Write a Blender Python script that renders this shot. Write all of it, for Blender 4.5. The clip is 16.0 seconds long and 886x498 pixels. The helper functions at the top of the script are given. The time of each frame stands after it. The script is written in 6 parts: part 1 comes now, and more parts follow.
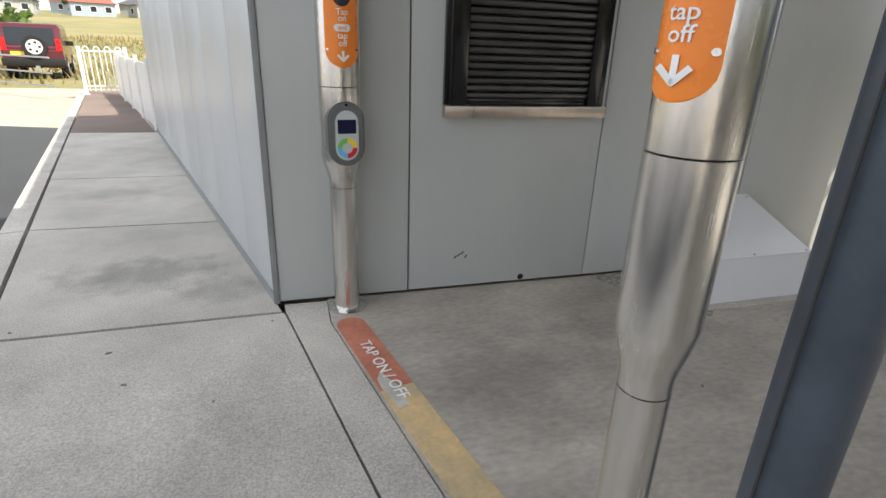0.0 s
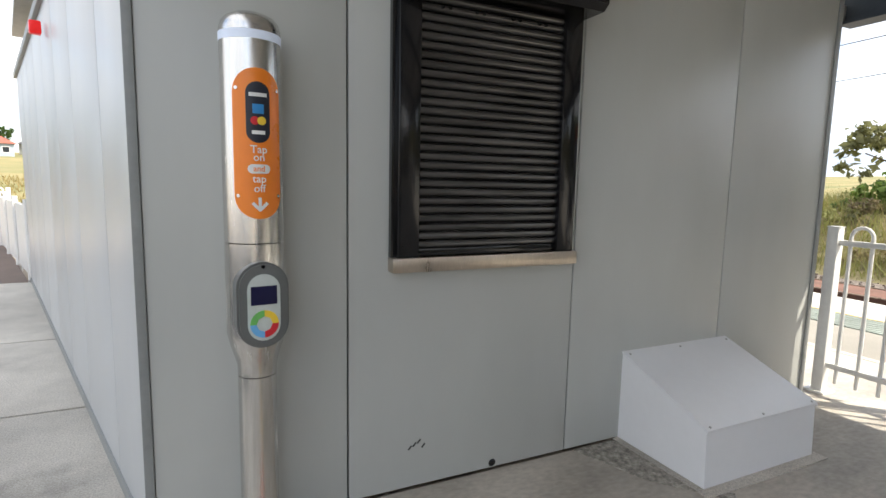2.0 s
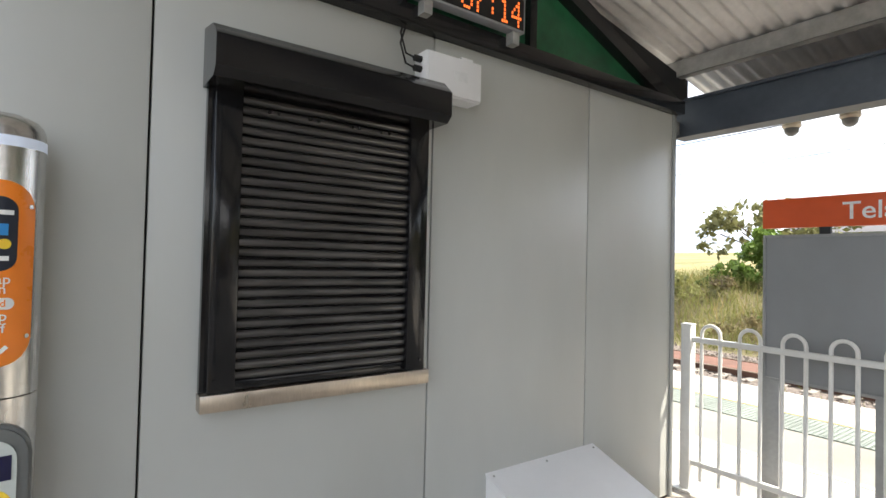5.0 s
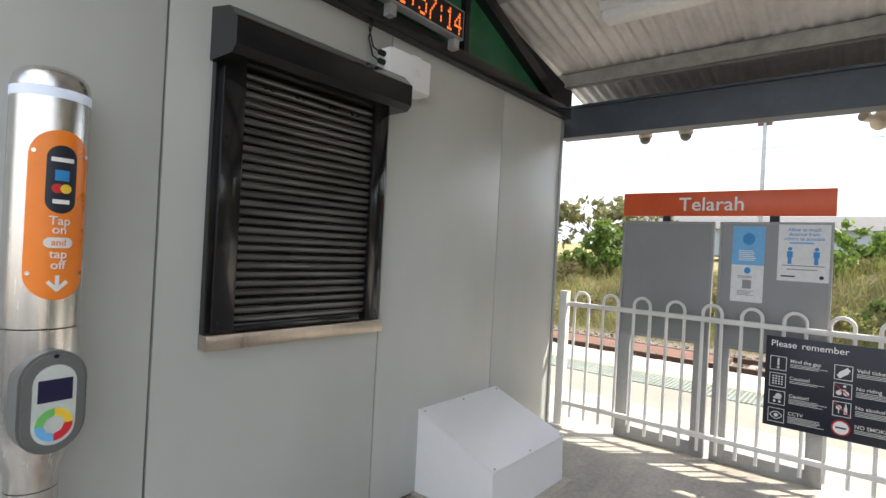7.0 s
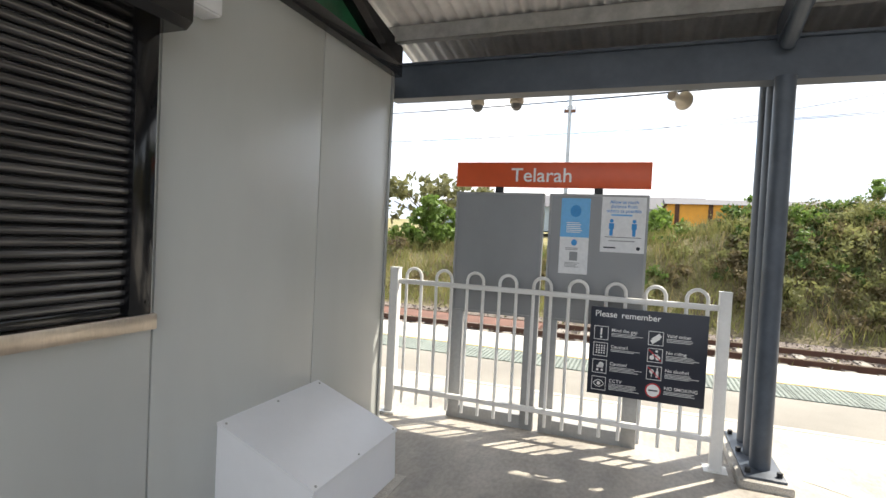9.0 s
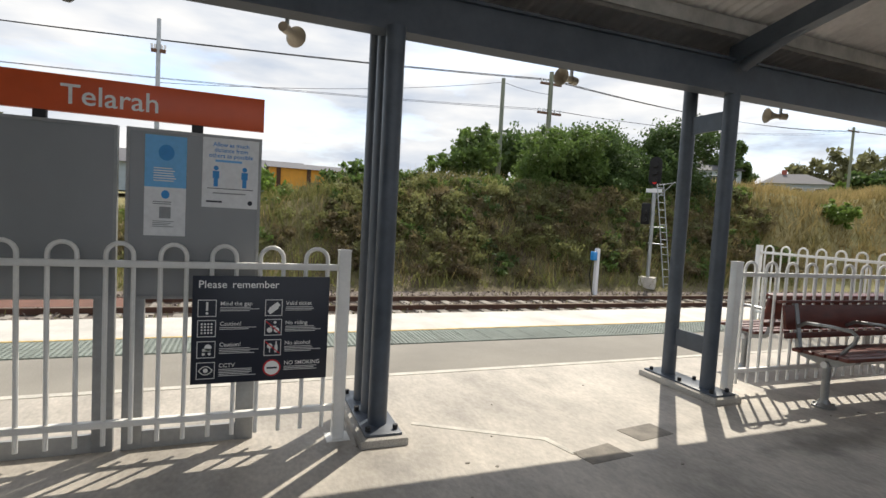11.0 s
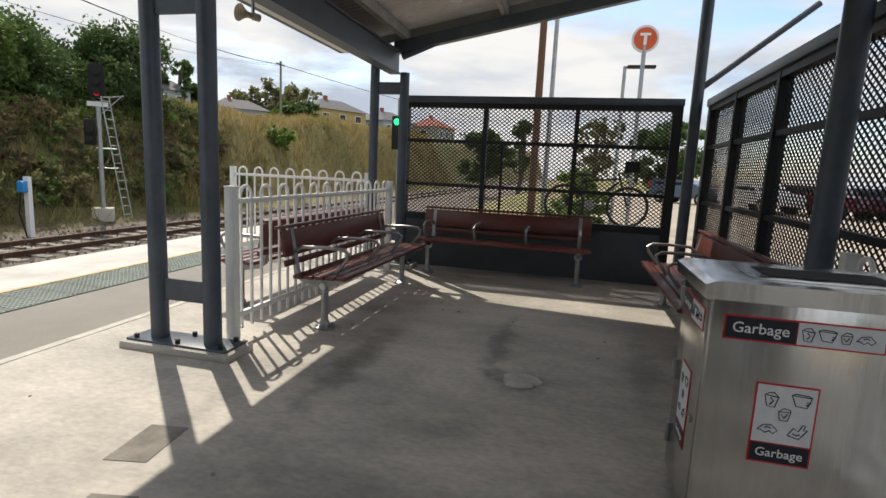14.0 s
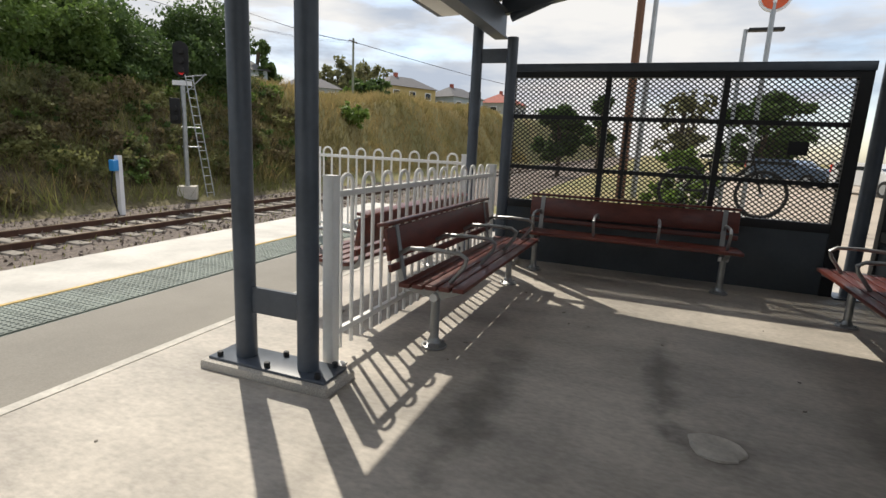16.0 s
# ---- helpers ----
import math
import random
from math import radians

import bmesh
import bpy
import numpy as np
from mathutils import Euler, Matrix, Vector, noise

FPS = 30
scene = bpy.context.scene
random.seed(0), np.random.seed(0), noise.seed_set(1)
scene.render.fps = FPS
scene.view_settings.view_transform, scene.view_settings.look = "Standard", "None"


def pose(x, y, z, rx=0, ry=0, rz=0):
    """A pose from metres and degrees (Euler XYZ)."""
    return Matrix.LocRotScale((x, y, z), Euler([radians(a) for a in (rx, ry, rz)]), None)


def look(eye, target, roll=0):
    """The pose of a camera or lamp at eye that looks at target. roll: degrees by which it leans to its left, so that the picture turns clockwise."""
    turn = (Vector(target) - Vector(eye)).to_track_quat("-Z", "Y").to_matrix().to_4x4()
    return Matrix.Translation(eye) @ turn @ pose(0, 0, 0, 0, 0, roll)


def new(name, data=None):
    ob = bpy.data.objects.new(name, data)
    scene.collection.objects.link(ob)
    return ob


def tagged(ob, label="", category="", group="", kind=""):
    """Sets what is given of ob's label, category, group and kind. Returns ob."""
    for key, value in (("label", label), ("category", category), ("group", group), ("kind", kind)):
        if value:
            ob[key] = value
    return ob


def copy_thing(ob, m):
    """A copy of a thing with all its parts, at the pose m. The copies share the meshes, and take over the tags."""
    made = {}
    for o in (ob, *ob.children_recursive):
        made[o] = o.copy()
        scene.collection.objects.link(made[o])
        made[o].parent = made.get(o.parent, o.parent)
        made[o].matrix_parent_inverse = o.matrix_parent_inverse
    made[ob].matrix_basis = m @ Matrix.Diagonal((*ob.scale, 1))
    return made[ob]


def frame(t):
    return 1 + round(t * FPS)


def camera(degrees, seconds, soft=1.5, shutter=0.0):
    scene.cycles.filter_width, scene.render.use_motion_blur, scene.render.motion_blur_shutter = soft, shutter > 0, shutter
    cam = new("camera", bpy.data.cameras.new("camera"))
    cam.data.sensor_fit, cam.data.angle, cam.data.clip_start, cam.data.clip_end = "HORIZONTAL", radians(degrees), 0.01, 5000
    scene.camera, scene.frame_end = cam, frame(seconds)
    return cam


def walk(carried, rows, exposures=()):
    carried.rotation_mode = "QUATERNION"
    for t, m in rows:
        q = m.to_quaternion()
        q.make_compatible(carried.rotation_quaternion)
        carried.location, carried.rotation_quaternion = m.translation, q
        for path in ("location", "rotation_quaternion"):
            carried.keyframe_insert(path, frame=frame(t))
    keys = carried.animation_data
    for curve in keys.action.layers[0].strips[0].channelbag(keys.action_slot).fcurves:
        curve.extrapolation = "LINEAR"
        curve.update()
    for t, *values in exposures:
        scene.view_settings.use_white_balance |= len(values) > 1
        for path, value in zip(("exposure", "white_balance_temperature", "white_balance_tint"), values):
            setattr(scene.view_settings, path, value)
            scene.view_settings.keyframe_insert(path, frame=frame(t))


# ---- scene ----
cam = camera(80.6, 16.0)
PATH = [
    (0, (0.029, -2.752, 1.354), (0.565, -0.962, 0.640), 2.1),
    (0.5, (-0.004, -2.486, 1.378), (0.590, -0.676, 0.767), 1.6),
    (1, (-0.068, -2.318, 1.369), (0.645, -0.511, 0.893), 0.4),
    (1.5, (0.014, -2.163, 1.400), (0.787, -0.357, 1.024), 1.1),
    (2, (0.096, -2.086, 1.388), (0.940, -0.289, 1.144), 1.2),
    (2.5, (0.226, -2.008, 1.475), (1.123, -0.227, 1.326), 3.0),
    (3, (0.337, -1.903, 1.507), (1.319, -0.162, 1.437), 3.3),
    (3.5, (0.444, -1.846, 1.547), (1.496, -0.145, 1.528), 3.3),
    (4, (0.584, -1.961, 1.596), (1.602, -0.239, 1.601), 1.4),
    (4.2, (0.605, -1.995, 1.618), (1.622, -0.273, 1.630), 1.2),
    (6.3, (-0.135, -2.046, 1.465), (1.338, -0.694, 1.518), 2.6),
    (6.5, (-0.188, -2.090, 1.473), (1.303, -0.757, 1.504), 2.8),
    (7, (-0.183, -2.060, 1.467), (1.363, -0.791, 1.469), 3.0),
    (7.5, (-0.152, -1.965, 1.453), (1.476, -0.803, 1.426), 3.1),
    (8, (-0.038, -1.931, 1.447), (1.664, -0.883, 1.394), 3.1),
    (8.2, (0.027, -1.924, 1.448), (1.759, -0.925, 1.391), 3.0),
    (10.3, (0.634, -1.661, 1.417), (2.629, -1.776, 1.352), 2.8),
    (10.5, (0.711, -1.697, 1.408), (2.690, -1.974, 1.334), 2.8),
    (11, (0.890, -1.771, 1.388), (2.753, -2.489, 1.269), 3.2),
    (11.5, (1.039, -1.848, 1.382), (2.678, -2.983, 1.219), 3.6),
    (12, (1.147, -1.932, 1.368), (2.502, -3.389, 1.167), 3.9),
    (12.5, (1.299, -2.079, 1.366), (2.370, -3.752, 1.137), 3.8),
    (13, (1.451, -2.218, 1.357), (2.278, -4.021, 1.102), 3.4),
    (13.5, (1.635, -2.335, 1.368), (2.260, -4.214, 1.087), 3.1),
    (14, (1.766, -2.474, 1.349), (2.240, -4.393, 1.045), 2.7),
    (14.5, (1.890, -2.675, 1.355), (2.283, -4.608, 1.023), 2.3),
    (15, (2.048, -2.842, 1.346), (2.452, -4.768, 0.990), 2.3),
    (15.5, (2.250, -2.990, 1.357), (2.760, -4.887, 0.982), 2.5),
    (16, (2.443, -3.151, 1.366), (3.144, -4.982, 0.968), 2.7),
]
EXPOSURES = [(0, 1.75), (1.5, 1.8), (2.5, 1.95), (3.5, 2.2), (4.2, 2.35), (6.3, 2.1), (7, 2.1), (8.2, 2.2), (10.3, 1.2), (11, 1.05), (12.5, 0.95), (16, 0.85)]
walk(cam, [(t, look(e, g, r)) for t, e, g, r in PATH], EXPOSURES)

# ---- sky and sun ----
SUN_WAY = Vector((0.55, -0.535, 1.0)).normalized()
world = bpy.data.worlds.new("sky")
scene.world = world
world.use_nodes = True
wn, wl = world.node_tree.nodes, world.node_tree.links
wbg = wn["Background"]
sky = wn.new("ShaderNodeTexSky")
sky.sky_type, sky.sun_disc = "NISHITA", False
sky.sun_elevation, sky.sun_rotation = math.asin(SUN_WAY.z), math.atan2(SUN_WAY.x, SUN_WAY.y)
wtc = wn.new("ShaderNodeTexCoord")
wmap = wn.new("ShaderNodeMapping")
wmap.inputs["Scale"].default_value = (1.3, 1.3, 5.0)
wl.new(wtc.outputs["Generated"], wmap.inputs[0])
wno = wn.new("ShaderNodeTexNoise")
wno.inputs["Scale"].default_value, wno.inputs["Detail"].default_value, wno.inputs["Roughness"].default_value = 1.7, 7, 0.55
wl.new(wmap.outputs[0], wno.inputs["Vector"])
wramp = wn.new("ShaderNodeValToRGB")
wramp.color_ramp.elements[0].position, wramp.color_ramp.elements[0].color = 0.34, (0, 0, 0, 1)
wramp.color_ramp.elements[1].position, wramp.color_ramp.elements[1].color = 0.5, (1, 1, 1, 1)
wl.new(wno.outputs["Fac"], wramp.inputs[0])
wno2 = wn.new("ShaderNodeTexNoise")
wno2.inputs["Scale"].default_value, wno2.inputs["Detail"].default_value = 2.6, 6
wl.new(wmap.outputs[0], wno2.inputs["Vector"])
wramp2 = wn.new("ShaderNodeValToRGB")
wramp2.color_ramp.elements[0].position, wramp2.color_ramp.elements[0].color = 0.36, (2.5, 2.8, 3.3, 1)
wramp2.color_ramp.elements[1].position, wramp2.color_ramp.elements[1].color = 0.62, (4.5, 4.42, 4.3, 1)
wl.new(wno2.outputs["Fac"], wramp2.inputs[0])
wmix = wn.new("ShaderNodeMixRGB")
wl.new(wramp.outputs[0], wmix.inputs[0])
wl.new(sky.outputs[0], wmix.inputs[1])
wl.new(wramp2.outputs[0], wmix.inputs[2])
wl.new(wmix.outputs[0], wbg.inputs[0])
wbg.inputs[1].default_value = 0.115

sun_data = bpy.data.lights.new("sun", "SUN")
sun_data.energy, sun_data.angle, sun_data.color = 2.3, radians(0.6), (1.0, 0.925, 0.80)
sun = new("sun", sun_data)
sun.matrix_basis = look(SUN_WAY * 50, (0, 0, 0))


# ---- materials ----
def mat(name, base, rough=0.6, metal=0.0, var=0.25, scale=3.0, fine=40.0, fvar=0.12, bump=0.1, bscale=None, stretch=(1, 1, 1), stain=None, emit=0.0, coat=0.0, dist=0.004, rvar=0.25):
    """A surface with broad stains, fine grain and relief, in world metres."""
    m = bpy.data.materials.new(name)
    m.use_nodes = True
    n, l = m.node_tree.nodes, m.node_tree.links
    b = n["Principled BSDF"]
    b.inputs["Metallic"].default_value = metal
    b.inputs["Coat Weight"].default_value = coat
    geo = n.new("ShaderNodeNewGeometry")
    mp = n.new("ShaderNodeMapping")
    mp.inputs["Scale"].default_value = stretch
    l.new(geo.outputs["Position"], mp.inputs[0])
    a = n.new("ShaderNodeTexNoise")
    a.inputs["Scale"].default_value, a.inputs["Detail"].default_value, a.inputs["Roughness"].default_value = scale, 6, 0.62
    f = n.new("ShaderNodeTexNoise")
    f.inputs["Scale"].default_value, f.inputs["Detail"].default_value = fine, 4
    l.new(mp.outputs[0], a.inputs["Vector"])
    l.new(mp.outputs[0], f.inputs["Vector"])
    info = n.new("ShaderNodeObjectInfo")
    r = n.new("ShaderNodeValToRGB")
    c = Vector(base)
    dark = Vector(stain) if stain else c * (1 - var)
    r.color_ramp.elements[0].position, r.color_ramp.elements[0].color = 0.32, (*dark, 1)
    r.color_ramp.elements[1].position, r.color_ramp.elements[1].color = 0.68, (*(c * (1 + var * 0.45)), 1)
    l.new(a.outputs["Fac"], r.inputs[0])
    mul = n.new("ShaderNodeMath")
    mul.operation, mul.inputs[1].default_value = "MULTIPLY_ADD", 2 * fvar
    mul.inputs[2].default_value = 1 - fvar
    l.new(f.outputs["Fac"], mul.inputs[0])
    rnd = n.new("ShaderNodeMath")
    rnd.operation, rnd.inputs[1].default_value, rnd.inputs[2].default_value = "MULTIPLY_ADD", 0.1, 0.95
    l.new(info.outputs["Random"], rnd.inputs[0])
    mm = n.new("ShaderNodeMath")
    mm.operation = "MULTIPLY"
    l.new(mul.outputs[0], mm.inputs[0])
    l.new(rnd.outputs[0], mm.inputs[1])
    mx = n.new("ShaderNodeVectorMath")
    mx.operation = "SCALE"
    l.new(r.outputs[0], mx.inputs[0])
    l.new(mm.outputs[0], mx.inputs["Scale"])
    l.new(mx.outputs[0], b.inputs["Base Color"])
    rr = n.new("ShaderNodeMath")
    rr.operation, rr.inputs[1].default_value, rr.inputs[2].default_value = "MULTIPLY_ADD", rvar, max(0.03, rough - rvar / 2)
    l.new(a.outputs["Fac"], rr.inputs[0])
    l.new(rr.outputs[0], b.inputs["Roughness"])
    if bump:
        g = n.new("ShaderNodeTexNoise")
        g.inputs["Scale"].default_value, g.inputs["Detail"].default_value = bscale or fine, 5
        l.new(mp.outputs[0], g.inputs["Vector"])
        bp = n.new("ShaderNodeBump")
        bp.inputs["Strength"].default_value, bp.inputs["Distance"].default_value = bump, dist
        l.new(g.outputs["Fac"], bp.inputs["Height"])
        l.new(bp.outputs[0], b.inputs["Normal"])
    if emit:
        b.inputs["Emission Color"].default_value = (*base, 1)
        b.inputs["Emission Strength"].default_value = emit
    return m


M = {}
M["footpath"] = mat("footpath_concrete", (0.53, 0.495, 0.44), 0.85, var=0.3, scale=1.1, fine=120, fvar=0.65, bump=0.8, bscale=160, dist=0.003)
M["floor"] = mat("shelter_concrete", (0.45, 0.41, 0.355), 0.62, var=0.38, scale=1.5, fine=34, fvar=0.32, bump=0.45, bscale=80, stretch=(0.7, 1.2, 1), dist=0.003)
M["platform"] = mat("platform_concrete", (0.38, 0.35, 0.30), 0.8, var=0.2, scale=0.8, fine=30, fvar=0.14, bump=0.4, bscale=100, stretch=(0.5, 2.2, 1), dist=0.003)
M["asphalt"] = mat("platform_asphalt", (0.27, 0.25, 0.215), 0.85, var=0.2, scale=0.8, fine=90, fvar=0.25, bump=0.5, dist=0.003)
M["road"] = mat("road_asphalt", (0.055, 0.057, 0.06), 0.85, var=0.3, scale=0.7, fine=120, fvar=0.35, bump=0.7, dist=0.004)
M["road_pale"] = mat("pale_road", (0.40, 0.34, 0.27), 0.9, var=0.2, scale=0.4, fine=50, fvar=0.2, bump=0.4)
M["brownpath"] = mat("brown_path", (0.20, 0.15, 0.125), 0.9, var=0.25, scale=0.8, fine=80, fvar=0.25, bump=0.5)
M["edge"] = mat("white_edge_paint", (0.54, 0.515, 0.465), 0.7, var=0.25, scale=1.6, fine=30, fvar=0.12, bump=0.2)
M["sealant"] = mat("pale_sealant", (0.56, 0.53, 0.47), 0.8, var=0.3, scale=5, fine=40, bump=0.3)
M["darkpatch"] = mat("dark_patch", (0.26, 0.235, 0.20), 0.85, var=0.4, scale=6, fine=60, bump=0.5)
M["gravel"] = mat("loose_grit", (0.40, 0.37, 0.32), 0.95, var=0.6, scale=30, fine=90, fvar=0.5, bump=1.0, dist=0.01)
M["tactile"] = mat("green_tactile", (0.235, 0.265, 0.235), 0.8, var=0.25, scale=2, fine=30, bump=0.2)
M["yellowline"] = mat("worn_yellow", (0.62, 0.44, 0.17), 0.8, var=0.4, scale=6, fine=40, bump=0.2)
M["panel"] = mat("grey_wall_panel", (0.485, 0.495, 0.47), 0.36, rvar=0.1, var=0.07, scale=0.7, fine=5, fvar=0.05, bump=0.03, bscale=2.0, stretch=(1, 1, 0.35))
M["sidepanel"] = mat("pale_wall_panel", (0.55, 0.56, 0.565), 0.36, var=0.12, scale=0.8, fine=4, fvar=0.05, bump=0.03, bscale=2.0, stretch=(1, 1, 0.2))
M["flash"] = mat("grey_flashing", (0.26, 0.27, 0.265), 0.45, var=0.12, scale=3, bump=0.03)
M["gap"] = mat("joint_filler", (0.05, 0.05, 0.048), 0.9, var=0.2)
M["black"] = mat("black_gloss_paint", (0.010, 0.010, 0.011), 0.13, rvar=0.06, var=0.3, scale=6, fine=60, bump=0.04)
M["slat"] = mat("black_shutter_slat", (0.125, 0.12, 0.118), 0.16, 0.65, rvar=0.1, var=0.5, scale=5, fine=30, fvar=0.3, bump=0.02, stretch=(0.5, 1, 6))
M["steel"] = mat("brushed_stainless", (0.74, 0.72, 0.69), 0.24, 1.0, var=0.12, scale=5, fine=30, fvar=0.1, bump=0.08, bscale=60, stretch=(9, 9, 0.5))
M["steelflat"] = mat("brushed_stainless_sheet", (0.80, 0.78, 0.75), 0.20, 1.0, rvar=0.1, var=0.14, scale=2.5, fine=60, fvar=0.1, bump=0.22, bscale=1.6, dist=0.02, stretch=(4, 4, 0.35))
M["sill"] = mat("brushed_sill_steel", (0.62, 0.54, 0.45), 0.32, 1.0, var=0.15, scale=4, fine=50, bump=0.03, stretch=(4, 1, 1))
M["white"] = mat("white_powder_coat", (0.80, 0.79, 0.76), 0.42, var=0.07, scale=5, fine=40, fvar=0.05, bump=0.04)
M["whitebox"] = mat("white_sheet_metal", (0.84, 0.845, 0.86), 0.3, var=0.02, scale=3, fine=20, fvar=0.02, bump=0, rvar=0.02)
M["bluegrey"] = mat("dark_bluegrey_steel", (0.072, 0.088, 0.112), 0.4, var=0.25, scale=4, fine=30, fvar=0.15, bump=0.06)
M["bluebase"] = mat("bluegrey_panel", (0.07, 0.085, 0.10), 0.55, var=0.2, scale=3, fine=30, bump=0.05)
M["charcoal"] = mat("charcoal_frame", (0.012, 0.013, 0.015), 0.55, var=0.25, scale=5, bump=0.05)
M["purlin"] = mat("galvanised_purlin", (0.45, 0.45, 0.435), 0.55, 0.2, var=0.3, scale=7, fine=30, bump=0.08)
M["roof"] = mat("grey_roof_sheet", (0.80, 0.775, 0.75), 0.5, 0.0, var=0.22, scale=1.5, fine=20, bump=0.05)
M["green"] = mat("green_sheet", (0.02, 0.14, 0.06), 0.35, var=0.5, scale=3, fine=20, bump=0.1)
M["orange"] = mat("orange_plate", (0.90, 0.24, 0.02), 0.3, var=0.05, scale=5, fine=20, fvar=0.03, bump=0.0)
M["orangered"] = mat("orange_red_sign", (0.66, 0.10, 0.025), 0.35, var=0.08, scale=4, fine=20, fvar=0.04, bump=0.0)
M["ink_white"] = mat("white_lettering", (0.85, 0.85, 0.83), 0.5, var=0.03, bump=0)
M["ink_navy"] = mat("navy_print", (0.012, 0.016, 0.03), 0.4, var=0.1, bump=0)
M["ink_blue"] = mat("blue_print", (0.03, 0.26, 0.62), 0.45, var=0.05, bump=0)
M["ink_sky"] = mat("sky_blue_print", (0.16, 0.46, 0.80), 0.45, var=0.05, bump=0)
M["ink_red"] = mat("red_print", (0.62, 0.02, 0.03), 0.45, var=0.05, bump=0)
M["ink_yellow"] = mat("yellow_print", (0.90, 0.62, 0.05), 0.45, var=0.05, bump=0)
M["ink_green"] = mat("green_print", (0.16, 0.50, 0.12), 0.45, var=0.05, bump=0)
M["ink_grey"] = mat("grey_print", (0.28, 0.29, 0.30), 0.5, var=0.05, bump=0)
M["paper"] = mat("white_paper", (0.78, 0.79, 0.80), 0.5, var=0.04, scale=8, bump=0.02)
M["reader"] = mat("pale_reader_face", (0.55, 0.59, 0.56), 0.22, var=0.05, scale=6, bump=0, coat=0.4)
M["readerdark"] = mat("dark_reader_bezel", (0.13, 0.135, 0.13), 0.35, var=0.1, bump=0)
M["screen"] = mat("dark_screen", (0.010, 0.010, 0.045), 0.12, var=0.1, bump=0)
M["glow"] = mat("pale_light_ring", (0.72, 0.80, 0.95), 0.4, var=0.02, bump=0, emit=0.04)
M["led"] = mat("orange_led", (1.0, 0.17, 0.03), 0.5, var=0.02, bump=0, emit=0.35)
M["strip_red"] = mat("worn_red_strip", (0.58, 0.21, 0.13), 0.75, var=0.35, scale=5, fine=50, fvar=0.2, bump=0.3)
M["strip_yellow"] = mat("worn_ochre_strip", (0.60, 0.42, 0.20), 0.75, var=0.4, scale=5, fine=50, fvar=0.2, bump=0.3, stain=(0.45, 0.36, 0.22))
M["bench"] = mat("red_brown_bench_slat", (0.125, 0.028, 0.018), 0.38, var=0.35, scale=4, fine=40, fvar=0.2, bump=0.12, stretch=(2, 2, 6), coat=0.15)
M["cast"] = mat("cast_aluminium", (0.36, 0.37, 0.37), 0.42, 0.75, var=0.2, scale=8, fine=50, bump=0.08)
M["board"] = mat("grey_notice_board", (0.27, 0.28, 0.29), 0.32, var=0.08, scale=2, fine=10, fvar=0.04, bump=0.02)
M["boardframe"] = mat("grey_board_frame", (0.31, 0.315, 0.315), 0.45, 0.2, var=0.12, scale=5, bump=0.03)
M["lampglass"] = mat("white_diffuser", (0.82, 0.82, 0.80), 0.4, var=0.03, bump=0)
M["speaker"] = mat("cream_speaker", (0.50, 0.44, 0.34), 0.5, var=0.15, scale=8, bump=0.03)
M["rust"] = mat("rusty_rail", (0.085, 0.040, 0.026), 0.7, 0.3, var=0.4, scale=3, fine=40, bump=0.2)
M["railtop"] = mat("worn_rail_top", (0.42, 0.34, 0.28), 0.3, 0.9, var=0.2, scale=2, bump=0.02)
M["ballast"] = mat("ballast_stone", (0.20, 0.165, 0.14), 0.95, var=0.5, scale=9, fine=50, fvar=0.4, bump=1.0, dist=0.03)
M["reddeck"] = mat("red_brown_deck", (0.17, 0.085, 0.06), 0.9, var=0.3, scale=2, fine=30, bump=0.3)
M["sleeper"] = mat("concrete_sleeper", (0.30, 0.27, 0.23), 0.9, var=0.3, scale=6, bump=0.3)
M["polewood"] = mat("weathered_pole_wood", (0.22, 0.24, 0.19), 0.9, var=0.3, scale=3, fine=20, bump=0.3, stretch=(6, 6, 0.5))
M["polebrown"] = mat("brown_pole_wood", (0.16, 0.085, 0.055), 0.9, var=0.3, scale=3, fine=20, bump=0.3, stretch=(6, 6, 0.5))
M["galv"] = mat("galvanised_steel", (0.42, 0.44, 0.45), 0.45, 0.7, var=0.2, scale=5, fine=30, bump=0.05)
M["blackmatt"] = mat("matt_black", (0.012, 0.012, 0.012), 0.8, var=0.2, bump=0.05)
M["rubber"] = mat("rubber", (0.015, 0.015, 0.015), 0.8, var=0.2, bump=0.1)
M["redlamp"] = mat("red_lens", (0.7, 0.01, 0.01), 0.3, var=0.05, bump=0, emit=0.12)
M["greenlamp"] = mat("green_lens", (0.02, 0.7, 0.20), 0.3, var=0.05, bump=0, emit=1.2)
M["grass"] = mat("bank_ground", (0.16, 0.145, 0.065), 0.95, var=0.45, scale=0.45, fine=14, fvar=0.4, bump=1.0, bscale=9, stain=(0.075, 0.052, 0.034), dist=0.1)
M["drygrass"] = mat("dry_grass_hill", (0.25, 0.20, 0.095), 0.95, var=0.5, scale=0.10, fine=5, fvar=0.3, bump=0.8, bscale=5, stain=(0.14, 0.15, 0.05), dist=0.1)
M["leaf"] = mat("tree_leaf", (0.145, 0.225, 0.055), 0.6, var=0.5, scale=0.9, fine=9, fvar=0.35, bump=0)
M["leafdark"] = mat("dark_tree_leaf", (0.095, 0.155, 0.045), 0.6, var=0.5, scale=0.9, fine=9, fvar=0.35, bump=0)
M["leafbright"] = mat("bright_shrub_leaf", (0.17, 0.26, 0.05), 0.6, var=0.4, scale=1.5, fine=9, fvar=0.3, bump=0)
M["leafgrey"] = mat("gum_tree_leaf", (0.20, 0.20, 0.09), 0.7, var=0.4, scale=1.2, fine=9, fvar=0.3, bump=0)
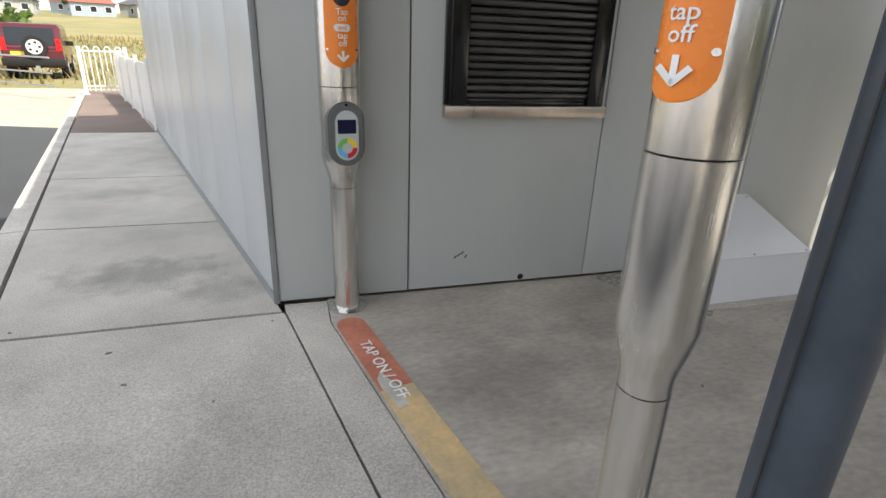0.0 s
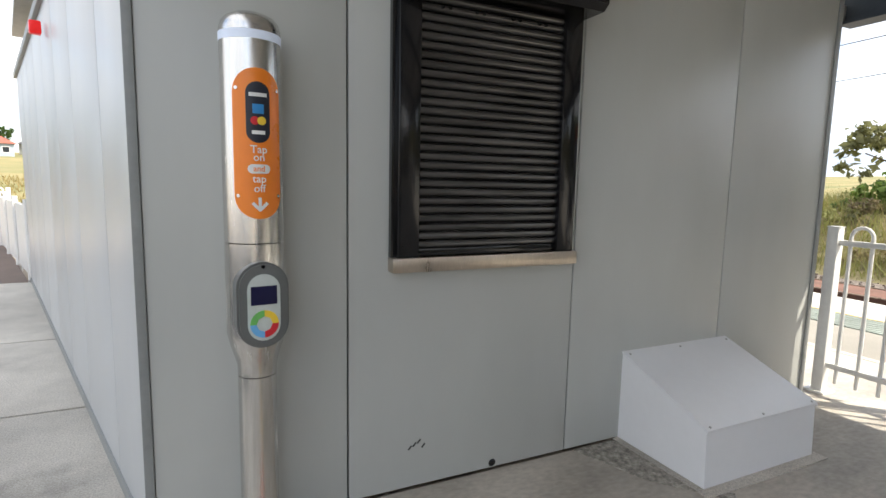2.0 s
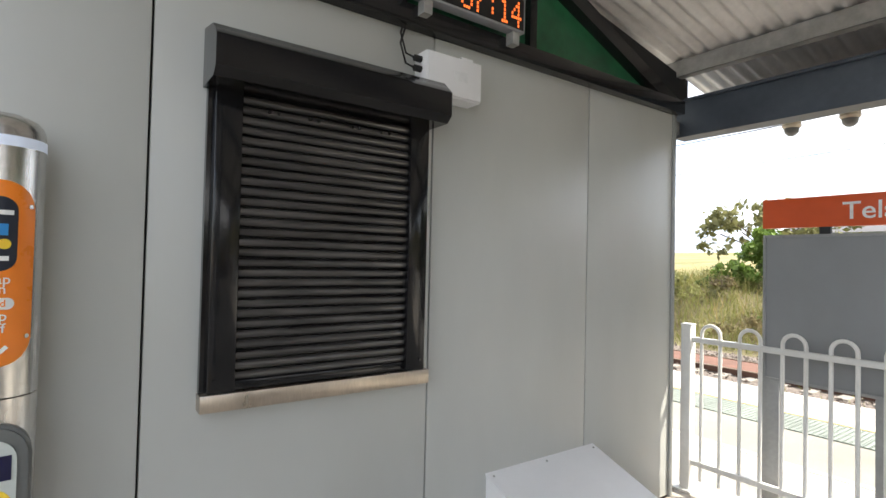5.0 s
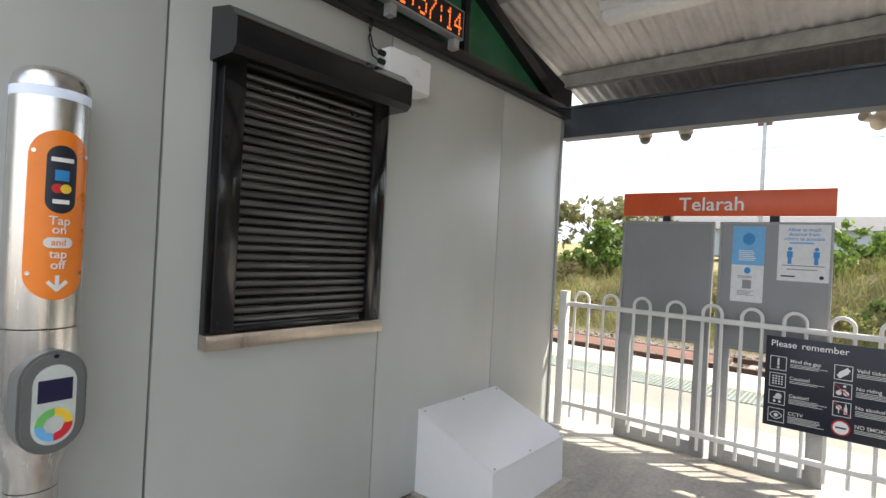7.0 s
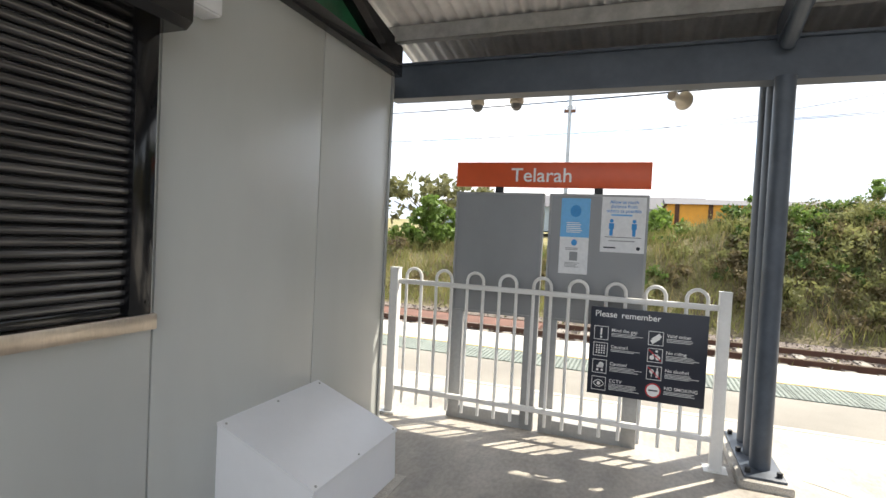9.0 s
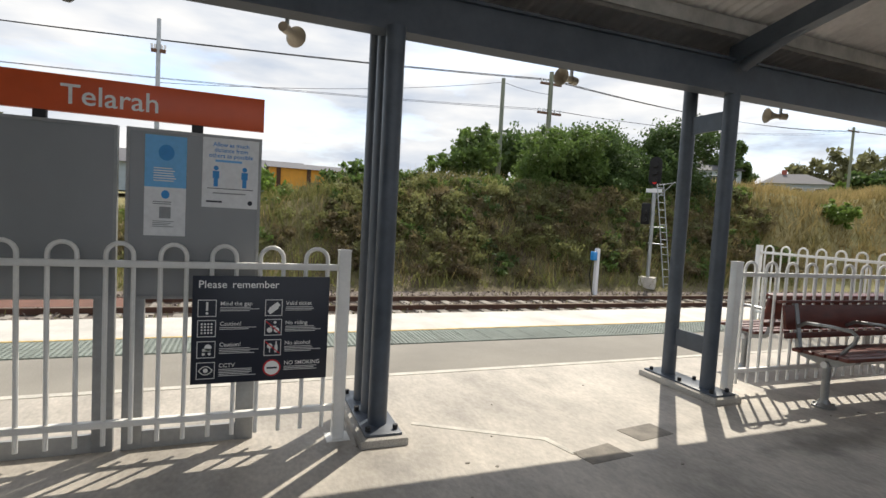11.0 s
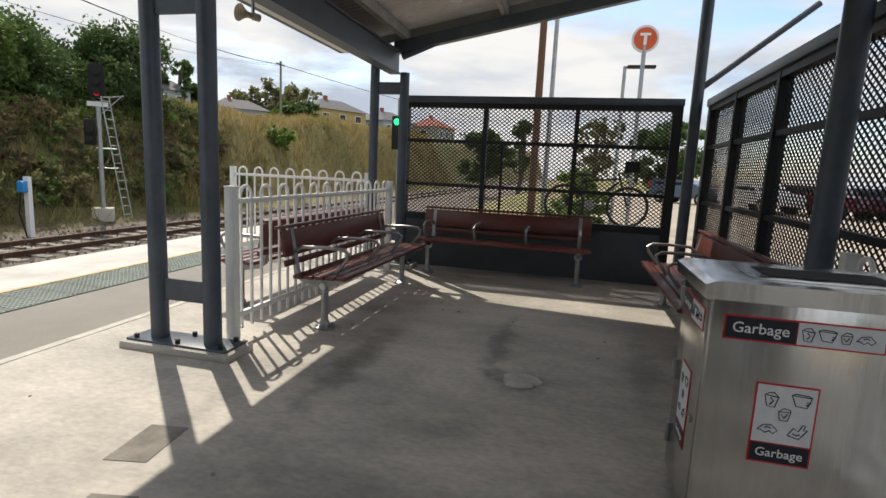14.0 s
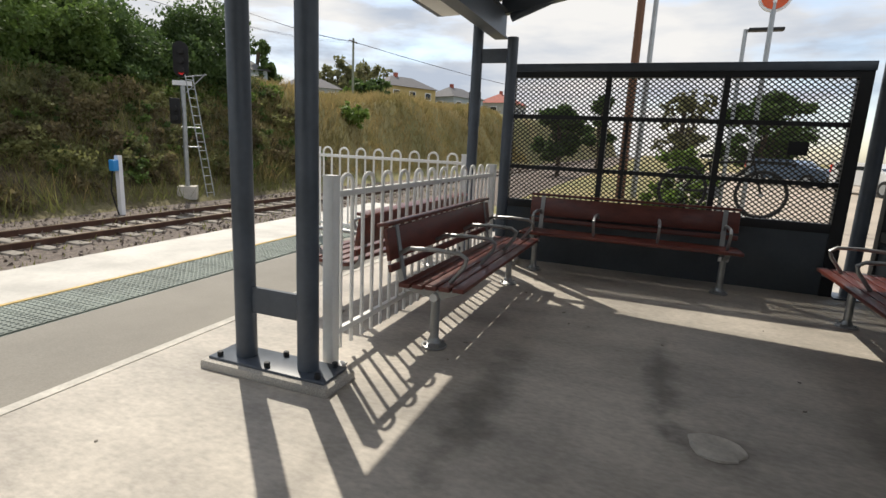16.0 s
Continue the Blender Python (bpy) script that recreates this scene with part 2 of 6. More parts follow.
M["scrub"] = mat("dry_scrub_leaf", (0.235, 0.195, 0.095), 0.8, var=0.5, scale=0.6, fine=9, fvar=0.35, bump=0, stain=(0.075, 0.058, 0.035))
M["scrubgreen"] = mat("olive_scrub_leaf", (0.265, 0.27, 0.10), 0.75, var=0.5, scale=0.6, fine=9, fvar=0.35, bump=0, stain=(0.08, 0.085, 0.035))
M["blade"] = mat("grass_blade", (0.22, 0.225, 0.07), 0.8, var=0.55, scale=0.3, fine=3, fvar=0.4, bump=0, stain=(0.11, 0.115, 0.045))
M["bladedry"] = mat("dry_grass_blade", (0.34, 0.255, 0.115), 0.8, var=0.4, scale=0.5, fine=4, fvar=0.35, bump=0, stain=(0.19, 0.17, 0.06))
M["bark"] = mat("bark", (0.12, 0.09, 0.065), 0.95, var=0.4, scale=6, fine=30, bump=0.6)
M["carred"] = mat("dark_red_car_paint", (0.10, 0.008, 0.016), 0.22, var=0.05, bump=0, coat=0.6)
M["carwhite"] = mat("white_car_paint", (0.75, 0.75, 0.74), 0.25, var=0.03, bump=0, coat=0.6)
M["carblue"] = mat("blue_grey_car_paint", (0.10, 0.14, 0.20), 0.25, var=0.05, bump=0, coat=0.6)
M["carglass"] = mat("dark_car_glass", (0.02, 0.024, 0.028), 0.08, var=0.05, bump=0)
M["yellowwall"] = mat("cream_yellow_weatherboard", (0.50, 0.39, 0.18), 0.8, var=0.1, scale=2, bump=0.1)
M["whitewall"] = mat("pale_blue_weatherboard", (0.38, 0.44, 0.50), 0.8, var=0.1, scale=2, bump=0.1)
M["orangewall"] = mat("orange_shed_wall", (0.62, 0.29, 0.03), 0.6, var=0.15, scale=1, bump=0.05)
M["greyroof"] = mat("grey_house_roof", (0.11, 0.108, 0.115), 0.8, var=0.2, scale=1.5, bump=0.1)
M["redroof"] = mat("red_tile_roof", (0.36, 0.10, 0.07), 0.8, var=0.25, scale=2, bump=0.2)
M["fencegrey"] = mat("pale_grey_fence", (0.42, 0.42, 0.40), 0.8, var=0.15, scale=2, bump=0.1)


def leafy(m, share_through):
    """Lets part of the light pass through thin leaves."""
    n, l = m.node_tree.nodes, m.node_tree.links
    b = n["Principled BSDF"]
    tr = n.new("ShaderNodeBsdfTranslucent")
    l.new(b.inputs["Base Color"].links[0].from_socket, tr.inputs["Color"])
    mix = n.new("ShaderNodeMixShader")
    mix.inputs[0].default_value = share_through
    l.new(b.outputs[0], mix.inputs[1])
    l.new(tr.outputs[0], mix.inputs[2])
    l.new(mix.outputs[0], n["Material Output"].inputs["Surface"])


for key in ("leaf", "leafdark", "leafbright", "leafgrey", "scrub", "scrubgreen", "blade", "bladedry"):
    leafy(M[key], 0.45)


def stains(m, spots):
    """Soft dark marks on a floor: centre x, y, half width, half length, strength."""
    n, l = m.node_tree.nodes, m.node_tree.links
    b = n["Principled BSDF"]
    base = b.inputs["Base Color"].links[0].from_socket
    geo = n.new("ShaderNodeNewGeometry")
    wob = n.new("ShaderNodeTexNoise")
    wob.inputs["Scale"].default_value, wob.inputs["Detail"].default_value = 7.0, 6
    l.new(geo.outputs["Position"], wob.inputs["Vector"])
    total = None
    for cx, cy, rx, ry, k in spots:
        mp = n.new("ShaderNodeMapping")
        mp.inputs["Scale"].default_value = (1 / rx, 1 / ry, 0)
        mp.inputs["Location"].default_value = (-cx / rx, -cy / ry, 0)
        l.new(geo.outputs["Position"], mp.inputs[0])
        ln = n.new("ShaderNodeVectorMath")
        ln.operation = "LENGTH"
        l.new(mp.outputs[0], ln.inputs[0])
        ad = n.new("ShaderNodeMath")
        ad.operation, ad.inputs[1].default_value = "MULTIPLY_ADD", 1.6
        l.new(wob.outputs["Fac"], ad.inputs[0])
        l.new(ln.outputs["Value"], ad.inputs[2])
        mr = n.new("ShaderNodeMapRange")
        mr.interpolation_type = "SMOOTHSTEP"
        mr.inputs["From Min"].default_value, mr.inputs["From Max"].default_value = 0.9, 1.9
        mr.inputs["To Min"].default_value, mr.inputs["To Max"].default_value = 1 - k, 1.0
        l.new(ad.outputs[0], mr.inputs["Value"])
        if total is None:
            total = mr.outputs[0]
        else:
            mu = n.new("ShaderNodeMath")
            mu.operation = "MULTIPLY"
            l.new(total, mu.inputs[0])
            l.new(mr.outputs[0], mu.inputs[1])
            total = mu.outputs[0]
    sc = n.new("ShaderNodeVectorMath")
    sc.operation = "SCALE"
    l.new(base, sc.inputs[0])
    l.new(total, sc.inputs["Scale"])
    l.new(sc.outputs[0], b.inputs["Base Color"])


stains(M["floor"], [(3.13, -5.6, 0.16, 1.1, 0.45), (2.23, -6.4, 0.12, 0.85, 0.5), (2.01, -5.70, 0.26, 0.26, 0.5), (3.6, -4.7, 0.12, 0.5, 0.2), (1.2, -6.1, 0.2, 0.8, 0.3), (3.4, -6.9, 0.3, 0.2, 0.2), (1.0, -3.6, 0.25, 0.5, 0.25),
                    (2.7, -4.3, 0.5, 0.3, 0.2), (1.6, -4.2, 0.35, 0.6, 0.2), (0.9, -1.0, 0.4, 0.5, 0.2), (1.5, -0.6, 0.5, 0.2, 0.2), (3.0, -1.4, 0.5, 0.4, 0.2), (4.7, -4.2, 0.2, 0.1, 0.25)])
stains(M["footpath"], [(-0.9, 0.6, 0.6, 0.35, 0.4), (-0.4, 0.25, 0.35, 0.25, 0.3), (-1.5, 2.6, 0.5, 0.3, 0.2), (-0.8, -1.4, 0.5, 0.5, 0.12)])


# ---- mesh helpers ----
def add_box(bm, x0, y0, z0, x1, y1, z1, bevel=0.0):
    made = bmesh.ops.create_cube(bm, size=1, matrix=Matrix.LocRotScale(((x0 + x1) / 2, (y0 + y1) / 2, (z0 + z1) / 2), None, (abs(x1 - x0), abs(y1 - y0), abs(z1 - z0))))
    if bevel:
        edges = list({e for v in made["verts"] for e in v.link_edges})
        bmesh.ops.bevel(bm, geom=edges, offset=bevel, segments=2, profile=0.5, affect="EDGES")
    return bm


def box(*a, bevel=0.0):
    return add_box(bmesh.new(), *a, bevel=bevel)


def add_cyl(bm, p, q, r, r2=None, seg=14, caps=True):
    p, q = Vector(p), Vector(q)
    turn = (q - p).to_track_quat("Z", "Y").to_matrix().to_4x4()
    bmesh.ops.create_cone(bm, cap_ends=caps, segments=seg, radius1=r, radius2=r if r2 is None else r2, depth=(q - p).length, matrix=Matrix.Translation((p + q) / 2) @ turn)
    return bm


def cyl(*a, **k):
    return add_cyl(bmesh.new(), *a, **k)


def add_tube(bm, pts, r, seg=8):
    pts = [Vector(p) for p in pts]
    rings = []
    side = None
    for i, p in enumerate(pts):
        d = (pts[min(i + 1, len(pts) - 1)] - pts[max(i - 1, 0)]).normalized()
        if side is None:
            side = d.orthogonal().normalized()
        side = (side - d * side.dot(d)).normalized()
        up = d.cross(side)
        rings.append([bm.verts.new(p + (side * math.cos(a) + up * math.sin(a)) * r) for a in (2 * math.pi * k / seg for k in range(seg))])
    for a, b in zip(rings, rings[1:]):
        for k in range(seg):
            bm.faces.new((a[k], a[(k + 1) % seg], b[(k + 1) % seg], b[k]))
    bm.faces.new(rings[0][::-1])
    bm.faces.new(rings[-1])
    return bm


def tube(*a, **k):
    return add_tube(bmesh.new(), *a, **k)


def lathe(profile, seg=32):
    bm = bmesh.new()
    rings = [[bm.verts.new((r * math.cos(2 * math.pi * k / seg), r * math.sin(2 * math.pi * k / seg), z)) for k in range(seg)] for r, z in profile]
    for a, b in zip(rings, rings[1:]):
        for k in range(seg):
            bm.faces.new((a[k], a[(k + 1) % seg], b[(k + 1) % seg], b[k]))
    bm.faces.new(rings[0][::-1])
    bm.faces.new(rings[-1])
    return bm


def prism(poly, axis, a, b):
    """A flat outline pulled along an axis: poly in the two other axes, in order."""
    bm = bmesh.new()

    def at(p, s):
        return {"x": (s, *p), "y": (p[0], s, p[1]), "z": (*p, s)}[axis]
    lo, hi = [bm.verts.new(at(p, a)) for p in poly], [bm.verts.new(at(p, b)) for p in poly]
    bm.faces.new(lo)
    bm.faces.new(hi[::-1])
    for k in range(len(poly)):
        bm.faces.new((lo[k], hi[k], hi[(k + 1) % len(poly)], lo[(k + 1) % len(poly)]))
    bmesh.ops.recalc_face_normals(bm, faces=bm.faces[:])
    return bm


def smooth(me, angle=35):
    me.polygons.foreach_set("use_smooth", [True] * len(me.polygons))
    me.set_sharp_from_angle(angle=radians(angle))


def link(name, bm, material):
    me = bpy.data.meshes.new(name)
    bmesh.ops.recalc_face_normals(bm, faces=bm.faces[:])
    bm.to_mesh(me)
    bm.free()
    me.materials.append(M[material])
    smooth(me)
    return new(name, me)


def part(name, bm, material, parent, label=""):
    """One mesh under a thing or a part; its outline is given in the frame of the top thing."""
    ob = link(name, bm, material)
    ob.parent = parent
    return tagged(ob, label)


def share(name, me, parent, m):
    ob = new(name, me)
    ob.parent = parent
    ob.matrix_basis = m
    return ob


def thing(name, label, category, place=(0, 0, 0), rz=0, group=""):
    ob = new(name)
    ob.empty_display_size = 0.1
    ob.matrix_basis = pose(*place, 0, 0, rz)
    return tagged(ob, label, category, group)


def single(name, bm, material, label, category, group="", kind=""):
    return tagged(link(name, bm, material), label, category, group, kind)


def letters(name, text, size, m, material, parent, depth=0.002, align="LEFT", label="", squeeze=1.0):
    cu = bpy.data.curves.new(name, "FONT")
    cu.offset = size * 0.007
    cu.body, cu.size, cu.extrude, cu.align_x, cu.resolution_u = text, size, depth, align, 3
    tmp = bpy.data.objects.new(name, cu)
    me = bpy.data.meshes.new_from_object(tmp)
    bpy.data.objects.remove(tmp)
    me.materials.append(M[material])
    me.transform(Matrix.Diagonal((squeeze, 1, 1, 1)))
    ob = new(name, me)
    ob.parent = parent
    ob.matrix_basis = m
    return tagged(ob, label)


def from_arrays(name, verts, faces, material):
    me = bpy.data.meshes.new(name)
    verts, faces = np.asarray(verts, float), np.asarray(faces, int)
    me.from_pydata(verts.tolist(), [], faces.tolist())
    me.materials.append(M[material])
    return me


SLOPE = 0.004


def fl(y):
    """The height of the shelter floor and platform, which rises gently away from the building."""
    return SLOPE * max(0.0, -y)


def slope_bm(bm):
    for v in bm.verts:
        v.co.z += fl(v.co.y)
    return bm


# ---- ground, road, platform ----
def ease(a, b, v):
    t = min(1.0, max(0.0, (v - a) / (b - a)))
    return t * t * (3 - 2 * t)


def land(x, y):
    """Height of the open ground."""
    street = -0.13 + max(0.0, y - 32) * 0.05
    top = 0.6 + 2.1 * ease(6, -12, y) + 1.9 * ease(-8, -50, y) + max(0.0, x - 23) * 0.035 + max(0.0, -y - 45) * 0.03
    top += 0.25 * math.sin(y * 0.35 + x * 0.2)
    track = -1.08
    h = street + (track - street) * ease(7.45, 7.85, x) if y > -16 else street + (track - street) * ease(5.5, 8.5, x)
    return h + (top - track) * ease(16.8, 21.5 + 0.6 * math.sin(y * 0.5), x)


xs = np.concatenate([np.linspace(-140, -12, 14), np.linspace(-9, 7, 9), np.linspace(7.45, 8.6, 4), np.linspace(9.5, 16.5, 6), np.linspace(17, 24, 15), np.linspace(26, 50, 12), np.linspace(60, 220, 10)])
ys = np.concatenate([np.linspace(-260, -60, 14), np.linspace(-56, -18, 24), np.linspace(-16.2, 14, 42), np.linspace(16, 60, 14), np.linspace(70, 220, 10)])
gv, gf = [], []
for xg in xs:
    for yg in ys:
        gv.append((xg, yg, land(xg, yg) + (0.06 * math.sin(xg * 3.1) * math.cos(yg * 2.3) if xg > 17.5 else 0)))
ny = len(ys)
for i in range(len(xs) - 1):
    for j in range(ny - 1):
        gf.append((i * ny + j, (i + 1) * ny + j, (i + 1) * ny + j + 1, i * ny + j + 1))
ground_me = from_arrays("ground", gv, gf, "grass")
ground_me.materials.append(M["drygrass"])
ground_me.materials.append(M["road_pale"])
ground_me.materials.append(M["ballast"])
for p in ground_me.polygons:
    c = p.center
    if 8 < c.x < 17.2:
        p.material_index = 3
    elif c.x < 8:
        p.material_index = 1 if c.y > 17 or (c.y < -13 and c.x > 1.5) or c.y < -60 else 2
    elif c.x > 23 or c.y < -23:
        p.material_index = 1
smooth(ground_me, 80)
ground = tagged(new("ground", ground_me), "grassy ground with rail cutting and dry hills", "ground", kind="structure")


def slab(name, poly, z, thick, material, parent, tilt=True):
    bm = prism(poly, "z", z - thick, z)
    bmesh.ops.bisect_plane(bm, geom=bm.verts[:] + bm.edges[:] + bm.faces[:], plane_co=(0, 0, 0), plane_no=(0, 1, 0))
    return part(name, slope_bm(bm) if tilt else bm, material, parent)


pavement = thing("pavement", "grey concrete footpath slabs beside the building", "pavement")
tagged(pavement, kind="structure")
slab("slab", [(0.262, -1.66), (-0.06, -0.125), (-1.412, -0.145), (-0.35, -4.2), (0.08, -6), (0.20, -6)], 0.0, 0.1, "footpath", pavement)
slab("slab", [(-0.075, -0.10), (-0.52, 1.565), (-1.862, 1.575), (-1.417, -0.12)], 0.0, 0.1, "footpath", pavement)
slab("slab", [(-0.525, 1.59), (-1.0, 3.26), (-2.302, 3.25), (-1.868, 1.60)], 0.0, 0.1, "footpath", pavement)
slab("slab", [(-1.01, 3.285), (-1.88, 6.34), (-3.11, 6.34), (-2.308, 3.275)], 0.0, 0.1, "footpath", pavement)
slab("brown_strip", [(-1.96, 6.36), (-4.35, 14.0), (-5.1, 14.0), (-3.116, 6.36)], 0.0, 0.1, "brownpath", pavement)
slab("edge_band", [(0.274, -1.66), (-0.048, -0.125), (-0.06, -0.02), (0.17, -0.02), (0.17, -0.28), (0.44, -1.58), (0.44, -6), (0.212, -6)], -0.002, 0.1, "footpath", pavement)
kerb = thing("kerb", "worn pale concrete kerb along the footpath", "kerb")
tagged(kerb, kind="structure")
ka, kb = Vector((-0.26, -4.6, 0)), Vector((-5.12, 14.0, 0))
for i in range(9):
    p, q = ka.lerp(kb, i / 9), ka.lerp(kb, (i + 1) / 9 - 0.0008)
    n = Vector((-(kb - ka).y, (kb - ka).x, 0)).normalized() * 0.17
    part("kerb_stone", prism([(p.x - 0.02, p.y), (q.x - 0.02, q.y), (q.x + n.x, q.y + n.y), (p.x + n.x, p.y + n.y)], "z", -0.2, -0.004), "footpath", kerb)
slabless = prism([(-0.42, -4.6), (-3.62, 7.6), (-9.4, 9.3), (-16, 9), (-16, -12), (-2, -12)], "z", -0.3, -0.105)
tagged(link("road", slabless, "road"), "dark asphalt road beside the kerb", "road", kind="structure")

floor = thing("floor", "stained grey concrete shelter floor in half shade", "floor")
tagged(floor, kind="structure")
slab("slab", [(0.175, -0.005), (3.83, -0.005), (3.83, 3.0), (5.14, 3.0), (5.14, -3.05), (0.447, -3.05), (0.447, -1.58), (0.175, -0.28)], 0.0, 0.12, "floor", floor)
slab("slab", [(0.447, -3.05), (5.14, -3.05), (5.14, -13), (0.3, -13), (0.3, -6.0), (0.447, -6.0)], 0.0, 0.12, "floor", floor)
platform = thing("platform", "railway platform with worn white edge and tactile strip", "platform")
tagged(platform, kind="structure")
slab("asphalt_band", [(5.2, 26), (6.18, 26), (6.18, -13), (5.2, -13)], -0.002, 1.2, "asphalt", platform)
slab("edge_band", [(6.86, 26), (7.88, 26), (7.88, -13), (6.86, -13)], 0.0, 1.2, "edge", platform)
slab("tactile_bed", [(6.18, 26), (6.83, 26), (6.83, -13), (6.18, -13)], -0.01, 1.2, "tactile", platform)
slab("yellow_line", [(6.825, 26), (6.865, 26), (6.865, -13), (6.825, -13)], 0.002, 0.1, "yellowline", platform)
slab("sealant_line", [(5.135, 6), (5.205, 6), (5.205, -13), (5.135, -13)], 0.004, 0.05, "sealant", floor)
slab("sealant_line", [(4.10, -2.85), (3.66, -3.60), (3.44, -3.66), (3.44, -3.70), (3.69, -3.64), (4.14, -2.87)], 0.003, 0.02, "sealant", floor)
slab("dark_patch", [(3.30, -3.70), (3.46, -3.67), (3.52, -3.98), (3.33, -4.02)], 0.003, 0.02, "darkpatch", floor)
slab("dark_patch", [(3.49, -4.22), (3.68, -4.18), (3.72, -4.50), (3.53, -4.53)], 0.003, 0.02, "darkpatch", floor)
drain_bm = lathe([(0.125, 0.0), (0.12, 0.007), (0.09, 0.013), (0.04, 0.007), (0.01, 0.010)], 22)
for v in drain_bm.verts:
    v.co.x *= 1 + 0.12 * math.sin(9 * v.co.x * 10 + v.co.y * 17)
    v.co.z *= 1 + 0.5 * math.sin(v.co.y * 60)
drain = single("floor_outlet_cover", drain_bm, "sealant", "worn round cement patch set into the concrete floor", "floor cover")
drain.matrix_basis = pose(2.01, -5.70, fl(-5.7) + 0.001)
grit = single("grit_patch", slope_bm(prism([(1.86, -0.01), (2.2, -0.01), (2.2, -0.56), (2.29, -0.63), (2.24, -0.67), (2.10, -0.50), (2.0, -0.38)], "z", -0.02, 0.005)), "gravel", "loose grit and broken concrete beside the white box", "grit", kind="stuff")

# orange boarding strip
strip = thing("floor_strip", "worn orange and red printed strip on the floor", "floor marking")
sdir = Vector((0.211, -0.977, 0)).normalized()
snor = Vector((0.977, 0.211, 0)).normalized()
s0 = Vector((0.272, -0.33, 0))


def strip_poly(a, b, w=0.074):
    p, q = s0 + sdir * a, s0 + sdir * b
    return [((p - snor * w).x, (p - snor * w).y), ((q - snor * w).x, (q - snor * w).y), ((q + snor * w).x, (q + snor * w).y), ((p + snor * w).x, (p + snor * w).y)]


head = [((s0 + snor * 0.074 * math.cos(t) - sdir * 0.074 * math.sin(t)).x, (s0 + snor * 0.074 * math.cos(t) - sdir * 0.074 * math.sin(t)).y) for t in np.linspace(0, math.pi, 12)]
part("red_end", slope_bm(prism(head + strip_poly(0, 0.6)[1:3], "z", -0.01, 0.004)), "strip_red", strip)
part("ochre_run", slope_bm(prism(strip_poly(0.6, 1.75), "z", -0.01, 0.004)), "strip_yellow", strip)
ang = math.degrees(math.atan2(sdir.y, sdir.x))
tp = s0 + sdir * 0.2 - snor * 0.028
letters("lettering", "TAP ON / OFF", 0.078, pose(tp.x, tp.y, 0.012, 0, 0, ang), "ink_white", strip, depth=0.001)
rng = random.Random(4)
bare = [((s0 + sdir * (0.62 + 0.17 * math.sin(a) * rng.uniform(0.6, 1)) - snor * (0.03 + 0.045 * math.cos(a) * rng.uniform(0.5, 1))).x, (s0 + sdir * (0.62 + 0.17 * math.sin(a) * rng.uniform(0.6, 1)) - snor * (0.03 + 0.045 * math.cos(a))).y) for a in np.linspace(0, 6.0, 14)]
part("worn_patch", slope_bm(prism(bare, "z", 0.0, 0.0065)), "sealant", strip)

# tactile tiles with studs
tb = bmesh.new()
add_box(tb, -0.144, -0.144, -0.012, 0.144, 0.144, 0.0)
for a in range(6):
    for b in range(6):
        add_cyl(tb, (-0.12 + 0.048 * a, -0.12 + 0.048 * b, 0), (-0.12 + 0.048 * a, -0.12 + 0.048 * b, 0.006), 0.016, 0.012, 6)
tile_ob = part("tactile_tile", tb, "tactile", platform)
tile_me = tile_ob.data
bpy.data.objects.remove(tile_ob)
for k in range(56):
    yk = 4.2 - 0.295 * k
    for xk in (6.36, 6.655):
        share("tactile_tile", tile_me, platform, pose(xk, yk, fl(yk) + 0.001))

# ---- railway ----
track = thing("railway_track", "rusty railway track on ballast with concrete sleepers", "railway track")
tagged(track, kind="structure")
for xr in (13.75, 15.15):
    part("rail", box(xr - 0.035, -130, -1.06, xr + 0.035, 120, -0.93), "rust", track)
    part("rail_head", box(xr - 0.034, -130, -0.93, xr + 0.034, 120, -0.915), "railtop", track, "worn shiny rail top")
slp = part("sleeper", box(-1.2, -0.12, -0.15, 1.2, 0.12, 0, bevel=0.02), "sleeper", track)
slp.matrix_basis = pose(14.45, 10, -1.04)
for k in range(1, 110):
    share("sleeper", slp.data, track, pose(14.45, 10 - 0.62 * k, -1.04))
single("crossing_deck", box(13.83, 0.6, -1.1, 15.07, 14, -0.93), "reddeck", "red brown boarded crossing deck between the rails", "crossing deck")
rs = np.random.RandomState(3)
bv, bf = [], []
for k in range(5200):
    px, py, s = rs.uniform(11.6, 17.3), rs.uniform(-30, 12), rs.uniform(0.03, 0.075)
    o = np.array((px, py, -1.07 + s * 0.4))
    v = o + rs.uniform(-1, 1, (4, 3)) * s
    n0 = len(bv)
    bv += v.tolist()
    bf += [(n0, n0 + 1, n0 + 2), (n0, n0 + 2, n0 + 3), (n0, n0 + 3, n0 + 1), (n0 + 1, n0 + 3, n0 + 2)]
tagged(new("ballast", from_arrays("ballast", bv, bf, "ballast")), "loose brown grey ballast stones round the rails", "ballast", kind="stuff")

# ---- building ----
WX = [-0.085, 0.645, 1.805, 2.923, 3.826]
WT = 2.615
wall_north = thing("wall_north", "grey painted panel wall with shuttered ticket window", "wall")
tagged(wall_north, kind="structure")
part("core", box(-0.06, 0.03, 0.0, 3.82, 0.14, WT), "gap", wall_north)
for a, b in zip(WX, WX[1:]):
    part("panel", box(a + 0.0045, 0.0, 0.012, b - 0.0045, 0.06, WT, bevel=0.002), "panel", wall_north)
part("corner_flashing", box(-0.115, -0.008, 0.0, -0.083, 0.02, WT, bevel=0.002), "flash", wall_north)
part("end_flashing", box(3.80, -0.008, 0.0, 3.842, 0.15, WT, bevel=0.002), "flash", wall_north)
